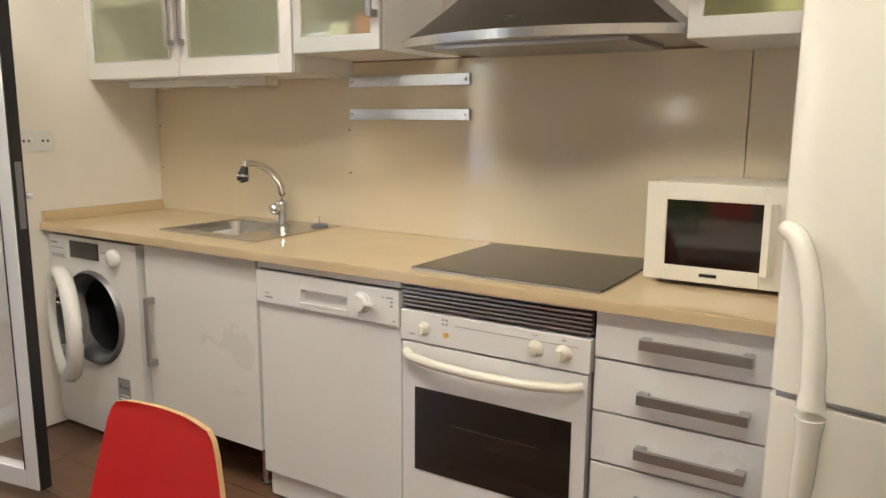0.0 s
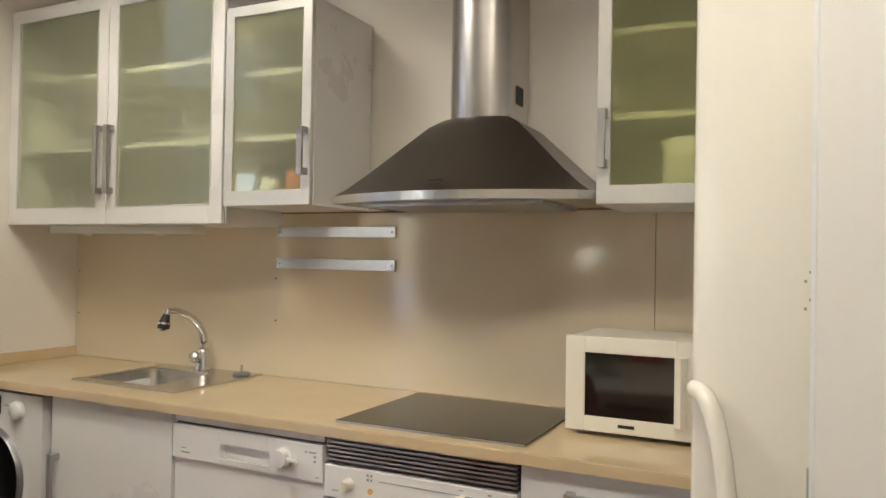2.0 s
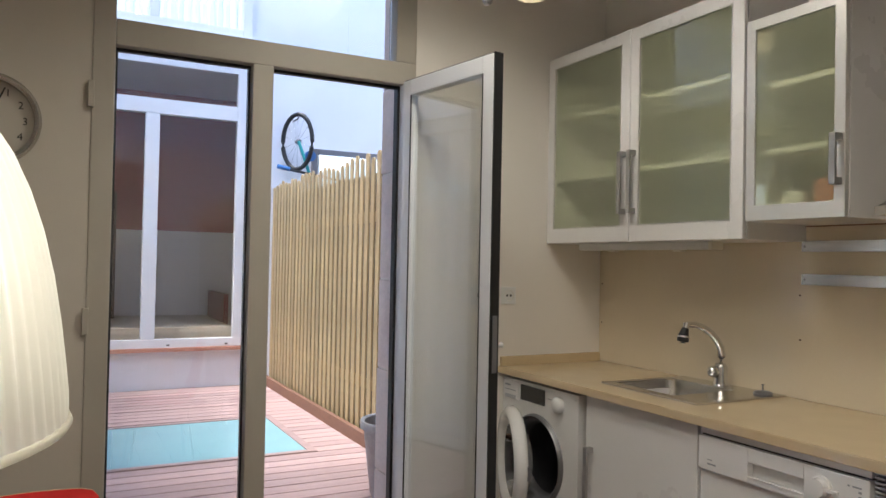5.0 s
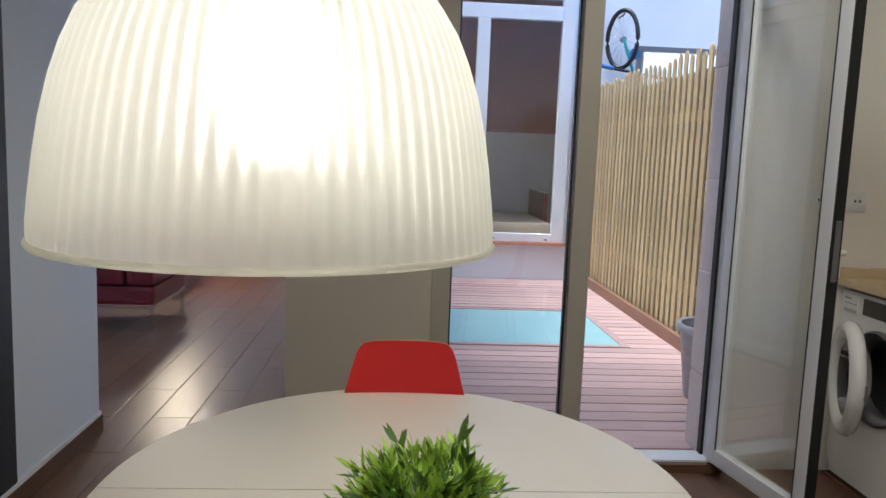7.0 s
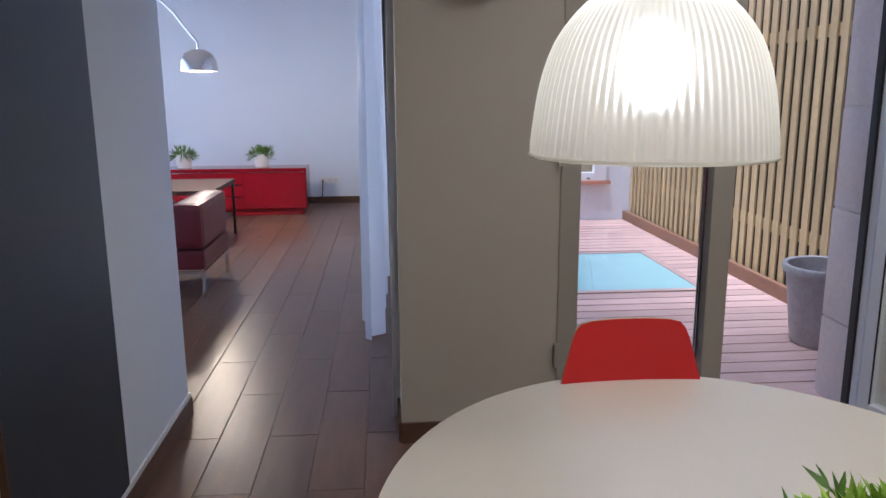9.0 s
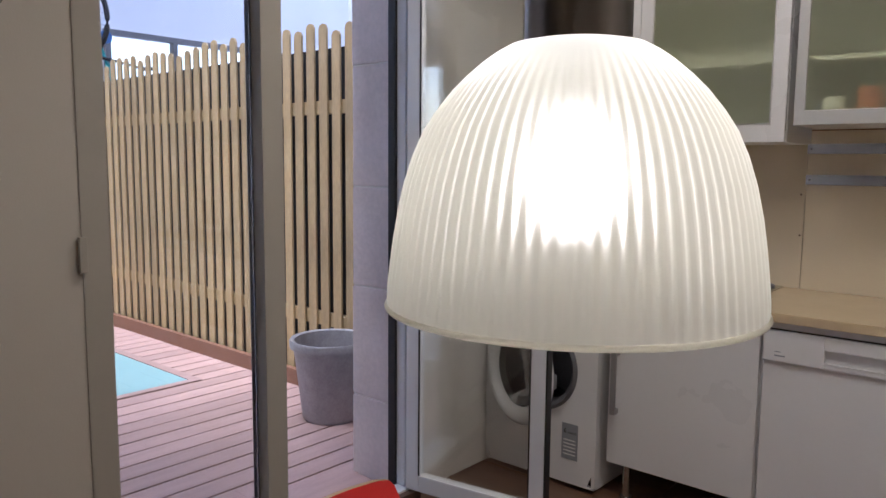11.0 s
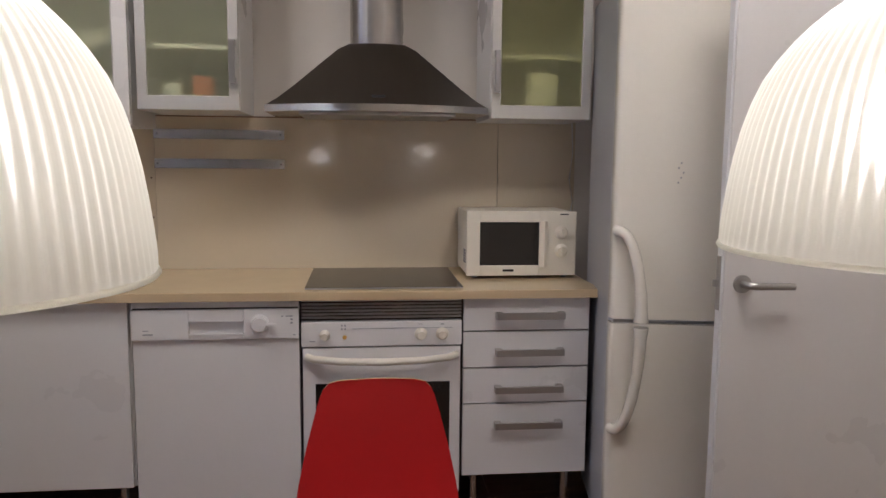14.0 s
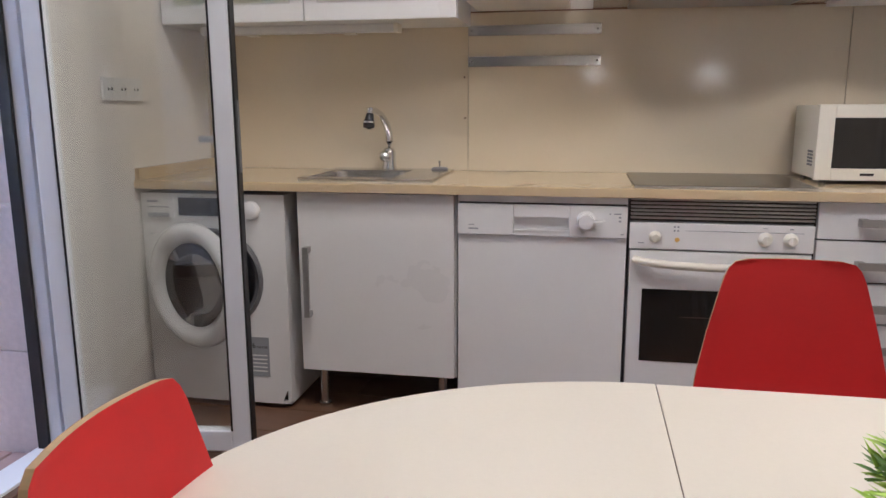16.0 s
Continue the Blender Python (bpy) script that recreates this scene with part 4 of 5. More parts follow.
def door_ring(x0, x1, z0, z1, side, foot, y0, y1):
    """A flat frame with an opening, in one piece."""
    bm = bmesh.new()
    rim = ((x0, z0), (x1, z0), (x1, z1), (x0, z1))
    hole = ((x0 + side, z0 + foot), (x1 - side, z0 + foot), (x1 - side, z1 - side), (x0 + side, z1 - side))
    loops = [[bm.verts.new((x, y, z)) for x, z in pts] for y in (y0, y1) for pts in (rim, hole)]
    of, hf, ob, hb = loops
    for k in range(4):
        q = (k + 1) % 4
        for p1, p2 in ((of, hf), (ob, hb), (of, ob), (hf, hb)):
            bm.faces.new((p1[k], p1[q], p2[q], p2[k]))
    bmesh.ops.recalc_face_normals(bm, faces=bm.faces)
    sharp = [e for e in bm.edges if e.calc_face_angle(0) > 1]
    bmesh.ops.bevel(bm, geom=sharp, offset=0.002, segments=1, affect="EDGES")
    return bm


def wall_cabinet(x0, x1, z0, z1, yf, doors, pane, label, group, frame_mat):
    c = thing("wall_cabinet", (x0, -0.014, z0), label, "wall cabinet", group)
    W, HH, D = x1 - x0, z1 - z0, -yf - 0.014
    t = 0.018
    for name, row in (("side_panel", (0, -D + 0.022, 0, t, 0, HH)), ("side_panel", (W - t, -D + 0.022, 0, W, 0, HH)), ("bottom_panel", (t, -D + 0.022, 0, W - t, 0, t)), ("top_panel", (t, -D + 0.022, HH - t, W - t, 0, HH)), ("back_panel", (t, -0.008, t, W - t, 0, HH - t))):
        part(name, boxes(row), WHITE, c)
    for z in (HH * 0.33, HH * 0.66):
        part("shelf", boxes((t, -D + 0.05, z, W - t, -0.008, z + t)), WHITE, c)
    fw = 0.055 if doors == 2 else 0.038
    for k in range(doors):
        a, b = W * k / doors + 0.002, W * (k + 1) / doors - 0.002
        d = part("door", door_ring(a, b, 0, HH, fw, fw + 0.015, -D, -D + 0.02), frame_mat, c)
        part("pane", boxes((a + fw - 0.004, -D + 0.006, fw + 0.011, b - fw + 0.004, -D + 0.011, HH - fw + 0.004)), pane, d).visible_shadow = False
        if doors == 2:
            e = fw - 0.003
            part("glazing_bead", boxes((a + e, -D - 0.002, e + 0.015, a + e + 0.006, -D + 0.004, HH - e), (b - e - 0.006, -D - 0.002, e + 0.015, b - e, -D + 0.004, HH - e), (a + e + 0.006, -D - 0.002, e + 0.015, b - e - 0.006, -D + 0.004, e + 0.021), (a + e + 0.006, -D - 0.002, HH - e - 0.006, b - e - 0.006, -D + 0.004, HH - e)), ALU, d, "thin aluminium glazing bead")
            bar_handle(d, (b - 0.028) if k == 0 else (a + 0.028), -D, 0.12, 0.27, True)
        else:
            bar_handle(d, (b - 0.02) if "mugs" in label else (a + 0.02), -D, 0.1, 0.16, True)
    return c


wall_cabinet(X0 + 0.004, 1.158, 1.5, 2.42, -0.36, 2, FROST, "white two-door wall cabinet with frosted glass", "glazed wall cabinets", WHITE)
wall_cabinet(1.19, 1.568, 1.56, 2.265, -0.39, 1, FROST, "wall cabinet with aluminium frosted door hiding mugs", "glazed wall cabinets", ALU)
wall_cabinet(2.532, 2.937, 1.545, 2.27, -0.39, 1, FROST_R, "wall cabinet with lime frosted door hiding a jar", "glazed wall cabinets", ALU)


def jar(x, y, z, r, h, m, name, label, cat):
    j = thing(name, (x, y, z), label, cat)
    part("body", lathe(bmesh.new(), [(0, 0), (r * 0.92, 0), (r, 0.01), (r, h * 0.92), (r * 0.9, h), (0, h)], 24), m, j)
    return j


jar(2.76, -0.25, 1.5635, 0.075, 0.17, POT, "storage_jar", "white storage jar in the wall cabinet", "jar")
jar(1.29, -0.25, 1.5785, 0.04, 0.09, POT, "mug", "white mug inside the wall cabinet", "mug")
jar(1.41, -0.24, 1.5785, 0.045, 0.12, SOFTRED, "canister", "orange canister inside the wall cabinet", "canister")


def under_light():
    u = thing("under_cabinet_light", (0.05, -0.2, 1.49), "slim white lamp under the wall cabinet", "lamp")
    part("housing", boxes((0, -0.03, -0.022, 0.83, 0.03, 0.01), bevel=0.006), POT, u)
    part("end_cap", boxes((0.83, -0.032, -0.024, 0.85, 0.032, 0.01), bevel=0.004), CREAM, u)
    for x in (0.2, 0.62):
        part("switch", boxes((x, -0.015, -0.03, x + 0.05, 0.015, -0.022), bevel=0.003), CREAM, u)


under_light()


def sockets(at, n, label, axis):
    s = thing("wall_socket", at, label, "socket", turn=axis)
    part("plate", boxes((0, -0.01, -0.042, 0.08 * n, 0, 0.042), bevel=0.003), POT, s)
    for k in range(n):
        w = part("socket_well", lathe_y(bmesh.new(), [(0.026, -0.011), (0.024, -0.0085), (0.0, -0.0085)], (0.04 + 0.08 * k, -0.001, 0), 24), CREAM, s)
        part("pin_holes", boxes((0.025 + 0.08 * k, -0.0105, -0.005, 0.034 + 0.08 * k, -0.0098, 0.005), (0.046 + 0.08 * k, -0.0105, -0.005, 0.055 + 0.08 * k, -0.0098, 0.005)), BLACK, w)


sockets((X0, -0.78, 1.24), 3, "white triple wall socket above the worktop", 90)


def room_door():
    d = tagged(new("door_2"), "white flush inner door standing open", "door", kind="structure")
    d.matrix_basis = pose(3.07, -1.27, 0.008)
    part("leaf", boxes((0.0, -0.02, 0, 0.83, 0.02, 2.05), bevel=0.002), WHITE, d)
    part("edge_strip", boxes((-0.006, -0.014, 0, -0.0005, 0.014, 2.05)), FRAME, d)
    part("latch_plate", boxes((-0.009, -0.011, 0.94, -0.006, 0.011, 1.1), bevel=0.001), SATIN, d)
    part("latch_bolt", boxes((-0.022, -0.006, 1.01, -0.009, 0.006, 1.03)), SATIN, d)
    part("rosette", lathe_y(bmesh.new(), [(0.027, 0.0), (0.026, -0.008), (0.0, -0.009)], (0.055, -0.02, 1.02), 28), SATIN, d)
    part("lever", tube(bmesh.new(), [(0.055, -0.028, 1.02), (0.055, -0.05, 1.02), (0.062, -0.062, 1.02), (0.08, -0.068, 1.02), (0.19, -0.066, 1.018)], 0.0105, 12), SATIN, d)


room_door()


def track_light():
    t = thing("ceiling_track_light", (0.57, -1.13, H), "ceiling rod lamp with small opal glass shade", "track light")
    drop = -0.58
    part("stem", tube(bmesh.new(), [(0.3, 0.065, 0), (0.3, 0.065, drop)], 0.006), SATIN, t)
    for dy in (0.0, 0.13):
        part("rod", tube(bmesh.new(), [(-0.15, dy, drop), (0.5, dy, drop)], 0.007), SATIN, t)
        part("knob", disc(bmesh.new(), (-0.165, dy, drop), (1, 0, 0), 0.018, 0.02, 14), SATIN, t)
    part("bridge", tube(bmesh.new(), [(0.3, -0.01, drop), (0.3, 0.14, drop)], 0.006), SATIN, t)
    part("lamp_holder", tube(bmesh.new(), [(0.17, 0.13, drop), (0.17, 0.13, drop - 0.03)], 0.012), SATIN, t)
    c = (0.17, 0.13, drop - 0.025)
    g = part("shade", lathe(bmesh.new(), [(0.018, 0.0), (0.035, -0.006), (0.052, -0.03), (0.058, -0.062), (0.054, -0.063), (0.047, -0.03), (0.03, -0.01)], 28, c), SHADE, t)
    part("bulb", lathe(bmesh.new(), [(0.0, -0.025), (0.02, -0.03), (0.024, -0.045), (0.0, -0.055)], 16, c), LENS, g)


track_light()


def downlight(x, y):
    d = thing("downlight", (x, y, H), "small recessed ceiling spotlight with warm light", "downlight", "ceiling downlights")
    part("ring", lathe(bmesh.new(), [(0.03, -0.0005), (0.045, -0.002), (0.046, -0.006), (0.03, -0.006)], 24), FRAME, d)
    part("lens", lathe(bmesh.new(), [(0.0, -0.003), (0.03, -0.003)], 20), LENS, d)
    lamp("downlight_beam", "SPOT", look((x, y, H - 0.02), (x, y, 0)), SPOT * (0.85 if x > 2.5 else 1.0 if x < 2 else 0.35), (1.0, 0.9, 0.73), cone=150, size=0.3)


for x, y in ((2.95, -2.0), (1.0, -1.34), (2.2, -2.1)):
    downlight(x, y)


# ---------------------------------------------------------------- dining corner
def pendant(x, y, zr):
    p = thing("pendant_lamp", (x, y, zr), "lit ribbed opal dome pendant over the table", "pendant lamp", "pendants over the table")
    R, HH, n = LAMP_R, 0.236, 84 * 6
    prof = [(R * r, HH * h) for r, h in ((1, 0), (0.996, 0.03), (0.99, 0.07), (0.978, 0.15), (0.96, 0.25), (0.935, 0.36), (0.9, 0.47), (0.855, 0.57), (0.8, 0.66), (0.735, 0.735), (0.66, 0.805), (0.58, 0.865), (0.5, 0.915), (0.43, 0.95), (0.36, 0.978), (0.28, 0.99))]
    rip = lambda k, r, z: 0.0018 * math.cos(2 * math.pi * k / 6) * min(1, z / 0.012) * max(0, min(1, (HH * 0.9 - z) / 0.05))
    outer = lathe(bmesh.new(), prof, n, ripple=rip)
    part("shade", outer, DOME, p, "ribbed opal shade glowing warm white")
    part("rim", tube(bmesh.new(), [(R * math.cos(a), R * math.sin(a), 0) for a in (2 * math.pi * k / 64 for k in range(65))], 0.0028, 6), DOME, p)
    part("holder", lathe(bmesh.new(), [(0.0, HH - 0.02), (0.047, HH - 0.02), (0.047, HH + 0.19), (0.04, HH + 0.2), (0.006, HH + 0.205)], 32), HOODM, p)
    part("cord", tube(bmesh.new(), [(0, 0, HH + 0.11), (0, 0, H - zr)], 0.003, 8), GREY, p)
    part("ceiling_cup", lathe(bmesh.new(), [(0.0, H - zr - 0.05), (0.03, H - zr - 0.045), (0.05, H - zr - 0.001)], 24), STEEL, p)
    part("bulb_socket", lathe(bmesh.new(), [(0.0, 0.165), (0.016, 0.165), (0.016, 0.235)], 20), POT, p)
    lamp("pendant_glow", "POINT", pose(x, y, zr + 0.11), PEND, (1.0, 0.94, 0.82), size=0.035)


for x, y, z in LAMPS:
    pendant(x, y, z)


def dining_table():
    t = thing("dining_table", (2.0, -2.58, -0.015), "oval cream extending dining table with centre leaf", "table")
    r, a = 0.56, 0.235
    for s in (-1, 1):
        pts = [(s * (a + 0.001) + 0.0, -s * r)] + [(s * (a + (r + 0.06) * math.cos(radians(-90 + 180 * k / 40))), s * r * math.sin(radians(-90 + 180 * k / 40))) for k in range(1, 40)] + [(s * (a + 0.001), s * r)]
        part("tabletop", prism(bmesh.new(), pts, 0.727, 0.75), TABLE, t)
    part("centre_leaf", boxes((-a + 0.001, -r, 0.727, a - 0.001, r, 0.7495)), TABLE, t)
    part("seam_strip", boxes((-a - 0.0008, -r + 0.002, 0.73, -a + 0.0008, r - 0.002, 0.7478), (a - 0.0008, -r + 0.002, 0.73, a + 0.0008, r - 0.002, 0.7485)), BROWNWOOD, t)
    part("apron", boxes((-0.5, -0.36, 0.65, 0.5, -0.34, 0.727), (-0.5, 0.34, 0.65, 0.5, 0.36, 0.727), (-0.5, -0.34, 0.65, -0.48, 0.34, 0.727), (0.48, -0.34, 0.65, 0.5, 0.34, 0.727)), WHITE, t)
    for x in (-0.47, 0.47):
        for y in (-0.33, 0.33):
            part("leg", tube(bmesh.new(), [(x, y, 0.015), (x, y, 0.65)], [0.02, 0.028], 16), WHITE, t)


dining_table()


def shell_chair():
    c = thing("dining_chair", (0, 0, 0), "red laminated plywood shell chair with beech edge", "chair", "red chairs round the table")
    # the shell runs from the front of the seat to the top of the back, in x the width, in y the depth
    prof = [(-0.21, 0.425, 0.17), (-0.17, 0.44, 0.19), (-0.05, 0.44, 0.2), (0.08, 0.432, 0.205), (0.15, 0.445, 0.205), (0.19, 0.49, 0.20), (0.215, 0.56, 0.192), (0.232, 0.64, 0.18), (0.245, 0.72, 0.163), (0.255, 0.79, 0.145), (0.26, 0.833, 0.133), (0.263, 0.854, 0.124), (0.2645, 0.867, 0.112), (0.265, 0.873, 0.088)]
    def sheet(off, grow):
        bm = bmesh.new()
        rows = []
        for i, (y, z, w) in enumerate(prof):
            y2, z2, _ = prof[min(i + 1, len(prof) - 1)]
            y1, z1, _ = prof[max(i - 1, 0)]
            d = Vector((0, y2 - y1, z2 - z1)).normalized()
            nrm = Vector((0, -d.z, d.y))
            rows.append([bm.verts.new(Vector((w * s, y + 0.03 * (1 - s * s) * (0.4 if z > 0.5 else 0.1), z)) + nrm * off) for s in (k / 6 for k in range(-6, 7))])
        for p, q in zip(rows, rows[1:]):
            for k in range(12):
                bm.faces.new((p[k], p[k + 1], q[k + 1], q[k])).smooth = True
        return bm, rows
    f, _ = sheet(0.0052, 0)
    part("seat_face", f, RED, c)
    b, _ = sheet(-0.0052, 0)
    part("back_face", b, RED, c)
    part("core_edge", edge_band(sheet), PLY, c)
    for x in (-1, 1):
        for y in (-1, 1):
            part("leg", tube(bmesh.new(), [(x * 0.1, y * 0.1, 0.425), (x * 0.17, y * 0.15, 0.41), (x * 0.21, y * 0.2, 0.0)], 0.01, 10), CHROME, c)
    return c


def edge_band(sheet):
    """The ply rim that joins the two faces of a shell."""
    bm = bmesh.new()
    a, ra = sheet(0.005, 0)
    ring = lambda r: [v.co.copy() for v in r[0]] + [q[-1].co.copy() for q in r[1:]] + [v.co.copy() for v in r[-1][-2::-1]] + [q[0].co.copy() for q in r[-2:0:-1]]
    pa = ring(ra)
    a.free()
    b, rb = sheet(-0.005, 0)
    pb = ring(rb)
    b.free()
    va, vb = [bm.verts.new(p) for p in pa], [bm.verts.new(p) for p in pb]
    for k in range(len(va)):
        j = (k + 1) % len(va)
        bm.faces.new((va[k], va[j], vb[j], vb[k]))
    return bm


ch = shell_chair()
ch.matrix_basis = pose(2.06, -1.91, 0, 0, 0, 0)
copy_thing(ch, pose(1.435, -2.565, 0, 0, 0, 90))
copy_thing(ch, pose(2.1, -2.985, 0, 0, 0, 180))


def potted_plant(name, at, scale, seed, label, leaf, stems=70):
    rnd = random.Random(seed)
    p = thing(name, at, label, "plant")
    part("pot", lathe(bmesh.new(), [(0, 0), (0.055 * scale, 0), (0.06 * scale, 0.01), (0.07 * scale, 0.115 * scale), (0.066 * scale, 0.118 * scale), (0.06 * scale, 0.1 * scale), (0, 0.1 * scale)], 28), POT, p)
    bm, bd, st = bmesh.new(), bmesh.new(), bmesh.new()
    def leaflet(m, o, d, ln, wd):
        side = d.cross(Vector((rnd.uniform(-0.4, 0.4), rnd.uniform(-0.4, 0.4), 1))).normalized() * wd
        up = side.cross(d).normalized() * wd * 0.25
        v = [m.verts.new(q) for q in (o, o + d * ln * 0.3 + side - up * 0.2, o + d * ln * 0.65 + side * 0.8, o + d * ln - up, o + d * ln * 0.65 - side * 0.8, o + d * ln * 0.3 - side - up * 0.2, o + d * ln * 0.5 - up)]
        for i, j in ((0, 1), (1, 2), (2, 3), (3, 4), (4, 5), (5, 0)):
            m.faces.new((v[i], v[j], v[6])).smooth = True
    for _ in range(stems):
        a, tilt = rnd.uniform(0, 2 * math.pi), rnd.uniform(0.35, 1.55)
        ln = rnd.uniform(0.08, 0.118) * scale
        d = Vector((math.cos(a) * math.sin(tilt), math.sin(a) * math.sin(tilt), math.cos(tilt)))
        o = Vector((math.cos(a) * 0.03 * scale, math.sin(a) * 0.03 * scale, 0.1 * scale))
        pts = [o + d * ln * s + Vector((0, 0, -0.05 * scale * s * s * math.sin(tilt))) for s in (0, 0.35, 0.7, 1)]
        tube(st, pts, 0.0011 * scale, 4, False)
        m = bm if rnd.random() < (0.8 if tilt < 1.0 else 0.6) else bd
        for k in range(rnd.randint(7, 11)):
            s = 0.3 + 0.7 * k / 10
            i = min(int(s * 3), 2)
            q = pts[i].lerp(pts[i + 1], s * 3 - i)
            dd = (d + Vector((rnd.uniform(-1, 1), rnd.uniform(-1, 1), rnd.uniform(-0.6, 0.8))) * 0.75).normalized()
            leaflet(m, q, dd, rnd.uniform(0.026, 0.046) * scale, rnd.uniform(0.003, 0.0056) * scale)
    tagged(part("light_foliage", bm, leaf, p), kind="stuff")
    tagged(part("dark_foliage", bd, LEAF_D, p), kind="stuff")
    tagged(part("stem_mass", st, LEAF_D, p), kind="stuff")
    return p


potted_plant("potted_plant", (2.03, -2.545, 0.735), 1.0, 4, "bushy green artificial plant in a white pot", LEAF, 150)


def wall_clock():
    c = thing("wall_clock", (X0, -2.765, 1.87), "round metal wall clock with black numerals", "clock", turn=90)
    part("case", lathe_y(bmesh.new(), [(0.145, 0.0), (0.165, -0.005), (0.165, -0.035), (0.155, -0.045), (0.142, -0.04), (0.14, -0.02)], (0, 0, 0), 48), STEEL, c)
    # dial shares the pier's shade-darkened colour
    part("dial", disc(bmesh.new(), (0, 0, 0), (0, -1, 0), 0.142, 0.015, 40), COLUMN_SHADED, c)
    bm = bmesh.new()
    for k in range(1, 13):
        a = radians(90 - 30 * k)
        text(bm, str(k), 0.038, pose(0.112 * math.cos(a), -0.0165, 0.112 * math.sin(a), 90))
    part("numerals", bm, BLACK, c)
    for ang, ln, w in ((90 - 155, 0.085, 0.004), (90 - 22, 0.125, 0.003)):
        a = radians(ang)
        part("clock_arm", tube(bmesh.new(), [(-0.02 * math.cos(a), -0.02, -0.02 * math.sin(a)), (ln * math.cos(a), -0.02, ln * math.sin(a))], w, 6), BLACK, c)
    part("pendulum_disc", lathe_y(bmesh.new(), [(0.018, -0.016), (0.012, -0.02), (0, -0.021)], (0, 0, -0.08), 20), CHROME, c)


wall_clock()

# shelf niche and dark board
solo("wall_board", boxes((0.386, 0, 0.1, 1.115, 0.006, 2.3), bevel=0.001), SLATE, "tall blue-black panel on the wall", "board", at=(0, -3.98, 0))
for z in (0.43, 0.785, 1.245, 1.72):
    solo("niche_shelf", boxes((1.125, -0.45, -0.04, 2.295, 0.0, 0.0), bevel=0.003), OAK, "pale oak shelf board in the wall niche", "shelf", "niche shelves", at=(0, -3.995, z))
structure("niche_edge", boxes((1.117, -3.985, 0.08, 1.124, -3.966, 2.2)), BROWNWOOD, "dark edge strip of the niche", "trim")


# ---------------------------------------------------------------- living room
def sofa():
    s = thing("sofa", (-2.35, -4.35, 0), "dark red leather sofa on steel legs", "sofa")
    part("base", box(bmesh.new(), -0.82, -1.9, 0.2, 0.0, 0.0, 0.34, bevel=0.03), MAROON, s)
    part("arm", box(bmesh.new(), -0.82, -0.2, 0.345, 0.0, 0.0, 0.66, bevel=0.05), MAROON, s)
    part("backrest", box(bmesh.new(), -0.2, -1.9, 0.345, 0.0, -0.21, 0.68, bevel=0.05), MAROON, s)
    for k in range(2):
        part("seat_cushion", box(bmesh.new(), -0.82, -0.21 - 0.82 * (k + 1), 0.345, -0.21, -0.22 - 0.82 * k, 0.5, bevel=0.04), MAROON, s)
    part("bolster", tube(bmesh.new(), [(-0.1, -0.65, 0.74), (-0.1, -0.26, 0.74)], 0.09, 20), MAROON, s)
    part("rail", boxes((-0.82, -0.012, 0.175, 0.0, 0.0, 0.195), (-0.012, -1.9, 0.175, 0.0, -0.012, 0.195)), CHROME, s)
    for x in (-0.8, -0.03):
        for y in (-1.88, -0.03):
            part("leg", boxes((x, y, 0, x + 0.025, y + 0.025, 0.18)), CHROME, s)


sofa()


def sideboard():
    s = thing("sideboard", (-6.0, -4.02, 0), "long red gloss sideboard with drawers", "sideboard")
    part("body", box(bmesh.new(), -0.42, -2.7, 0.08, -0.02, 0.0, 0.53, bevel=0.004), REDGLOSS, s)
    part("top", boxes((-0.42, -2.7, 0.531, 0.0, 0.002, 0.555), bevel=0.003), REDGLOSS, s)
    y = -0.01
    for k, w in enumerate((0.72, 0.55, 0.72, 0.68)):
        if k == 1 or k == 3:
            for j in range(3):
                d = part("drawer_front", boxes((-0.019, y - w + 0.006, 0.09 + 0.145 * j, 0.0, y, 0.225 + 0.145 * j), bevel=0.002), REDGLOSS, s)
                part("pull_strip", boxes((0.0, y - w + 0.02, 0.215 + 0.145 * j, 0.006, y - 0.02, 0.223 + 0.145 * j)), CHROME, d)
        else:
            d = part("door_front", boxes((-0.019, y - w + 0.006, 0.09, 0.0, y, 0.515), bevel=0.002), REDGLOSS, s)
            part("pull_strip", boxes((0.0, y - w + 0.02, 0.505, 0.006, y - 0.02, 0.513)), CHROME, d)
        y -= w
    part("plinth", boxes((-0.4, -2.66, 0, -0.06, -0.04, 0.08)), REDGLOSS, s)


sideboard()
potted_plant("potted_plant", (-6.2, -4.55, 0.555), 1.35, 7, "green plant in a white pot on the sideboard", LEAF_D, 60)
potted_plant("potted_plant", (-6.2, -5.45, 0.555), 1.35, 8, "green plant in a white pot on the sideboard", LEAF_D, 60)
sockets((-6.998, -3.95, 0.3), 3, "white socket strip near the living room floor", 90)
solo("plug_cable", tube(bmesh.new(), [(0.03, 0.03, 0.0), (0.06, 0.03, -0.05), (0.03, 0.02, -0.2), (0.03, -0.1, -0.29), (0.05, -0.3, -0.292)], 0.008, 6), BLACK, "black plug and cable at the wall socket", "cable", at=(-6.99, -3.94, 0.3))


def coffee_table():
    t = thing("coffee_table", (-4.4, -4.62, 0), "low dark table with thin metal frame", "coffee table")
    part("top", boxes((-0.5, -1.0, 0.52, 0.5, 0.0, 0.56), bevel=0.004), BROWNWOOD, t)
    part("shelf", boxes((-0.47, -0.97, 0.2, 0.47, -0.03, 0.22)), BROWNWOOD, t)
    for x in (-0.48, 0.46):
        for y in (-0.98, -0.03):
            part("leg", boxes((x, y, 0, x + 0.022, y + 0.022, 0.52)), BLACK, t)


coffee_table()


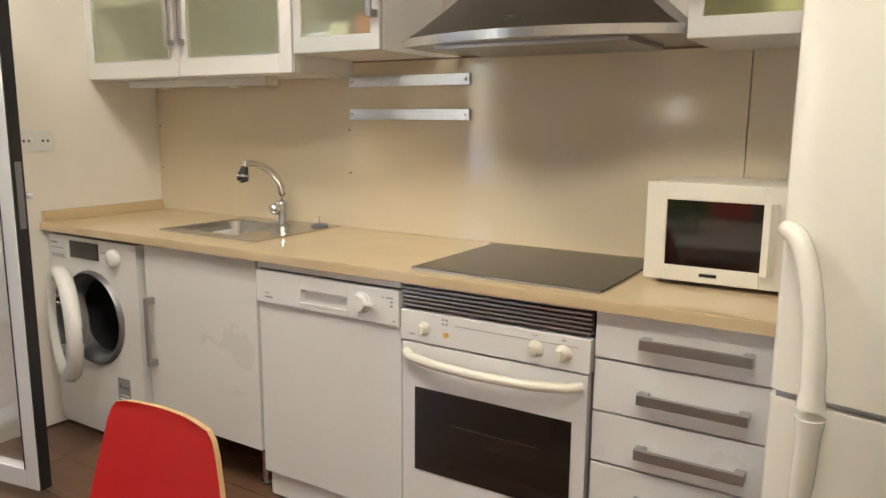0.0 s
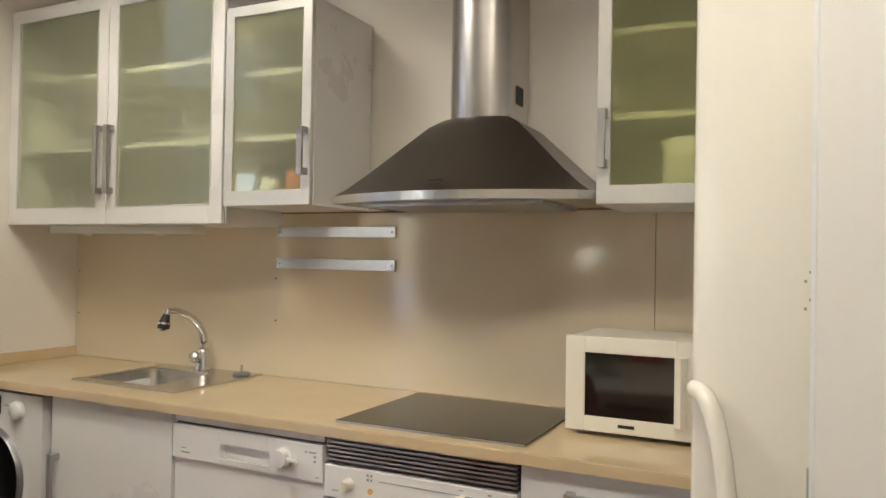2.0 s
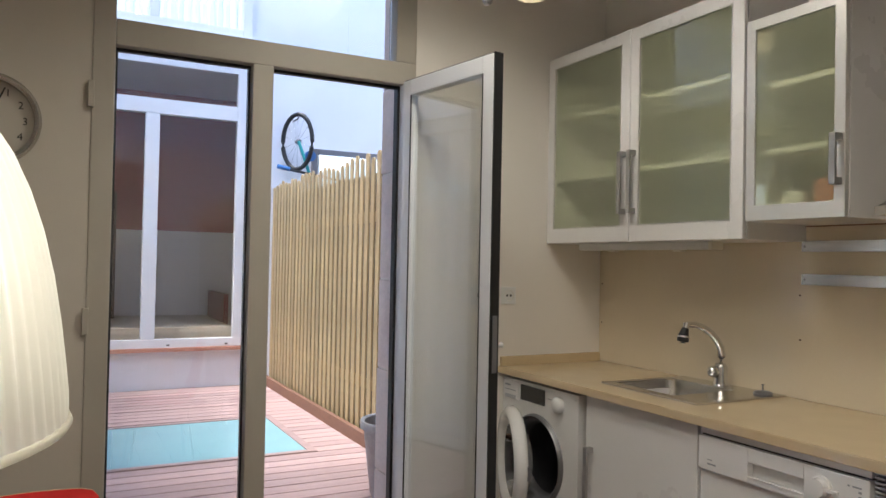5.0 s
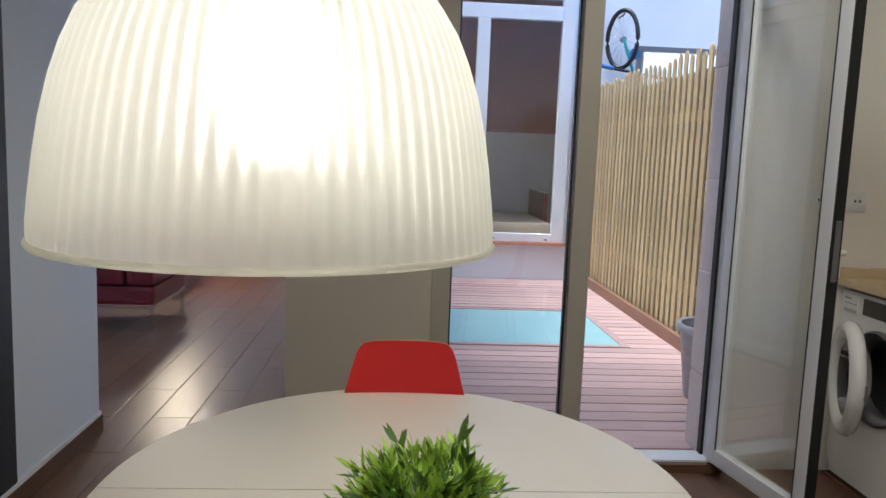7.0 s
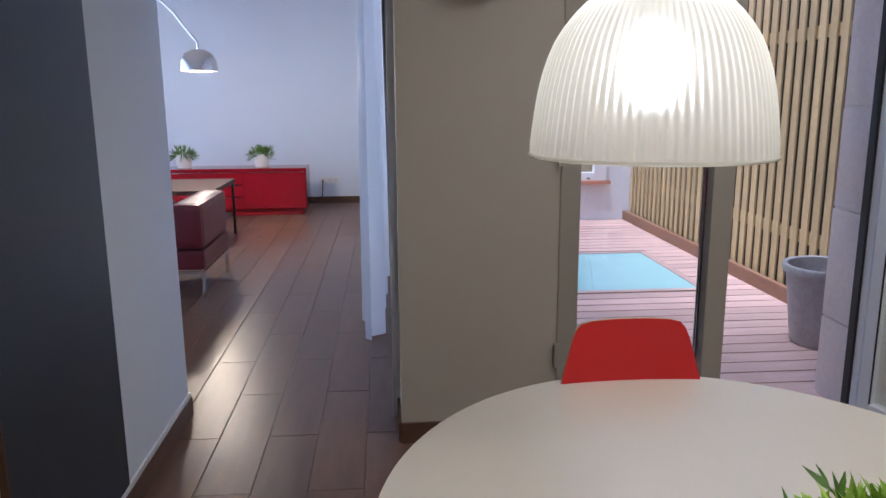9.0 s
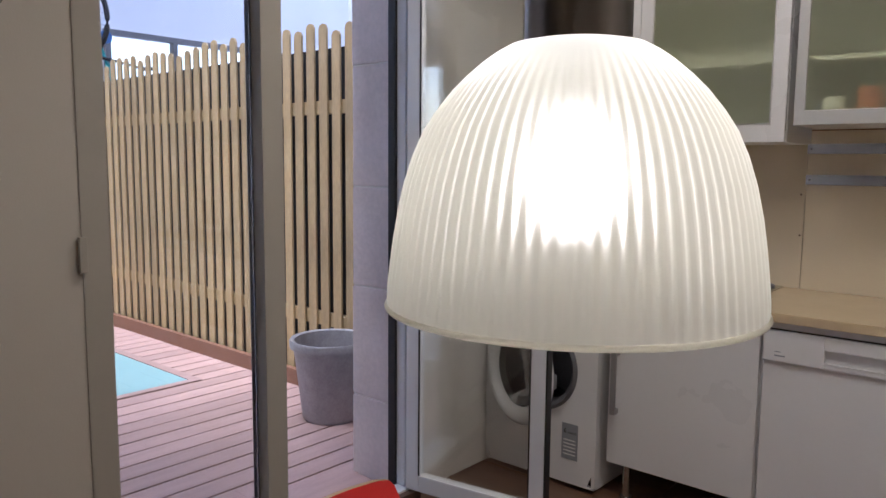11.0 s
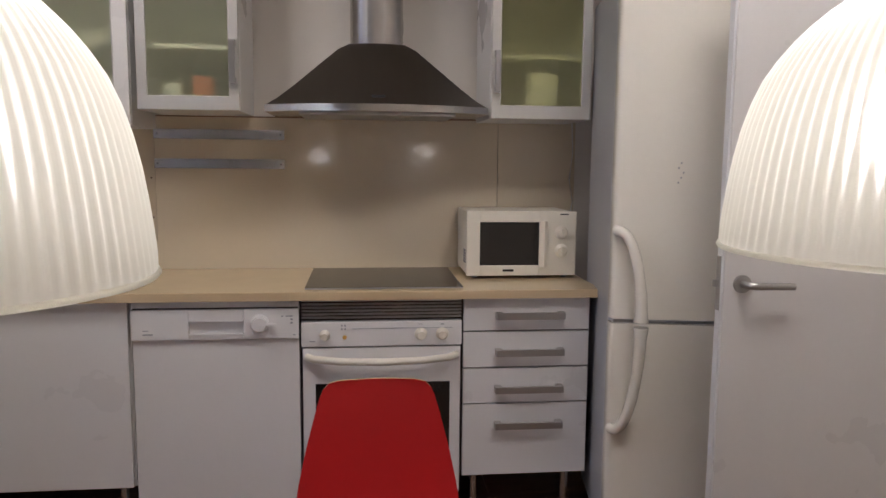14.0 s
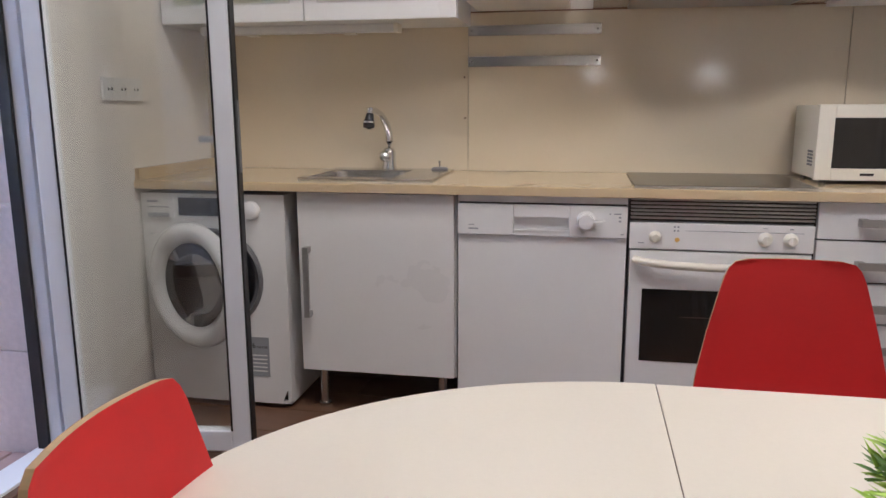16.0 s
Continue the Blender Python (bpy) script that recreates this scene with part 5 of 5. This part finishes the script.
def arc_lamp():
    a = thing("arc_floor_lamp", (-4.5, -6.4, 0), "steel arc floor lamp with lit dome shade", "floor lamp")
    part("base", box(bmesh.new(), -0.15, -0.15, 0, 0.15, 0.15, 0.06, bevel=0.01), POT, a)
    pts = [(0, 0, 0.06), (0, 0, 1.6)] + [(0, 0.8 - 0.8 * math.cos(t), 1.6 + 0.8 * math.sin(t)) for t in (radians(10 * k) for k in range(1, 16))]
    pts += [(0, 1.6, 1.86), (0, 1.6, 1.8)]
    part("arc", tube(bmesh.new(), pts, 0.012, 10), CHROME, a)
    e = (0, 1.6, 1.6)
    s = part("shade", lathe(bmesh.new(), [(0.02, 0.2), (0.06, 0.195), (0.12, 0.165), (0.16, 0.1), (0.172, 0.0), (0.168, 0.0), (0.15, 0.1), (0.1, 0.16), (0.02, 0.18)], 36, e), STEEL, a)
    part("bulb", lathe(bmesh.new(), [(0, 0.02), (0.15, 0.022), (0.1, 0.06), (0.0, 0.08)], 24, e), LENS, s)


arc_lamp()
lamp("arc_lamp_light", "POINT", pose(-4.5, -4.8, 1.57), 14, (1.0, 0.8, 0.55), size=0.08)
cu = thing("curtain", (-1.4, -3.2, 0), "white sheer curtain gathered by the garden window", "curtain")
part("cloth", folded(bmesh.new(), (-1.45, 0.04), (0.12, 0.0), 0.02, 2.48, 9, 0.045), CURTAIN, cu)
part("rail", tube(bmesh.new(), [(-1.7, 0.0, 2.5), (0.4, 0.0, 2.5)], 0.012), SATIN, cu)
# glazing lengthened to x=-6.0 to bring more daylight indoors
wl = tagged(new("window_5"), "white framed glass doors between living room and patio", "window", kind="structure")
part("window_frame", boxes((-6.0, -3.06, 0, -5.9, -2.99, 2.5), (-3.2, -3.06, 0, -3.1, -2.99, 2.5), (-4.6, -3.06, 0, -4.5, -2.99, 2.5), (-1.9, -3.06, 0, -1.8, -2.99, 2.5), (-0.5, -3.06, 0, OUT, -2.99, 2.5), (-5.9, -3.06, 2.4, -0.5, -2.99, 2.5), (-5.9, -3.06, 0, -0.5, -2.99, 0.08), bevel=0.005), FRAME, wl)
for a, b in ((-5.9, -4.6), (-4.5, -3.2), (-3.1, -1.9), (-1.8, -0.5)):
    part("pane", boxes((a, -3.028, 0.08, b, -3.022, 2.4)), PANE, wl).visible_shadow = False

# unseen window, added so sky light reaches the living room
w6 = tagged(new("window_6"), "unseen white framed living room window, added for daylight", "window", kind="structure")
part("window_frame", boxes((-6.6, -7.13, 0.3, -6.5, -7.06, 2.7), (-1.3, -7.13, 0.3, -1.2, -7.06, 2.7), (-3.95, -7.13, 0.4, -3.85, -7.06, 2.6), (-6.5, -7.13, 0.3, -1.3, -7.06, 0.4), (-6.5, -7.13, 2.6, -1.3, -7.06, 2.7), bevel=0.005), FRAME, w6)
for a, b in ((-6.5, -3.95), (-3.85, -1.3)):
    part("pane", boxes((a, -7.1, 0.4, b, -7.094, 2.6)), PANE, w6).visible_shadow = False

# ---------------------------------------------------------------- pieces of floor, deck and fence
fence = tagged(new("fence"), "tall fence of narrow vertical pine slats", "fence", kind="structure")
part("fence_rail", boxes((-5.3, -0.38, 0.4, OUT, -0.34, 0.48), (-5.3, -0.38, 1.7, OUT, -0.34, 1.78)), FENCE, fence)
# black sheet behind the slats, put in as the shade of the gaps
part("fence_gap_shade", boxes((-5.3, -0.30, 0.0, OUT, -0.29, 2.1)), BLACK, fence)
bm = prism(bmesh.new(), [(-0.036, 0.0), (0.036, 0.0), (0.036, 2.12), (0.024, 2.142), (0.0, 2.15), (-0.024, 2.142), (-0.036, 2.12)], 0.0, 0.013)
bmesh.ops.rotate(bm, verts=bm.verts, cent=(0, 0, 0), matrix=Matrix.Rotation(radians(90), 3, "X"))
slat = mesh_of("slat", bm, FENCE)
x = -5.25
while x < OUT - 0.05:
    s = new("slat", slat)
    s.parent = fence
    s.matrix_basis = Matrix.Translation((x, -0.385, 0.06)) @ Matrix.Diagonal((1, 1, random.uniform(0.985, 1.02), 1))
    x += 0.118

deck = tagged(new("deck"), "reddish timber deck boards over the patio", "deck", kind="structure")
lengths = {}


def board(x, y0, y1):
    key = round(y1 - y0, 3)
    if key not in lengths:
        lengths[key] = mesh_of("deck_board", box(bmesh.new(), 0, 0, -0.03, 0.128, key, 0.0, bevel=0.003), DECK)
    o = new("deck_board", lengths[key])
    o.parent = deck
    o.matrix_basis = pose(x, y0, random.uniform(-0.0015, 0.0005))


x = -5.29
while x < OUT - 0.01:
    if -3.56 - 0.132 < x < -2.21:
        board(x, -0.82, -0.47)
        board(x, -2.95, -2.4)
    else:
        board(x, -2.95, -0.47)
    x += 0.1405
board(OUT + 0.01, -2.4, -1.12)
board(OUT + 0.15, -2.4, -1.12)

tiles = tagged(new("floor_tiles"), "brown wood-look plank tiles with fine joints", "floor", kind="structure")
plank = mesh_of("plank_tile", box(bmesh.new(), 0, 0, -0.011, 0.897, 0.197, 0.0, bevel=0.0015), TILE)
half_plank = mesh_of("plank_tile", box(bmesh.new(), 0, 0, -0.011, 0.447, 0.197, 0.0, bevel=0.0015), TILE)
row, y = 0, -4.6
while y < 0:
    lim = -7.0 if y < -3.1 else OUT + 0.28
    x = 3.9 - 0.9 - (0.45 if row % 2 else 0)
    if row % 2:
        o = new("plank_tile", half_plank)
        o.parent, o.matrix_basis = tiles, pose(3.45, y, 0)
    while x > lim - 0.5:
        o = new("plank_tile", plank if x > lim else half_plank)
        o.parent = tiles
        o.matrix_basis = pose(x if x > lim else x + 0.45, y, 0)
        x -= 0.9
    y += 0.2
    row += 1
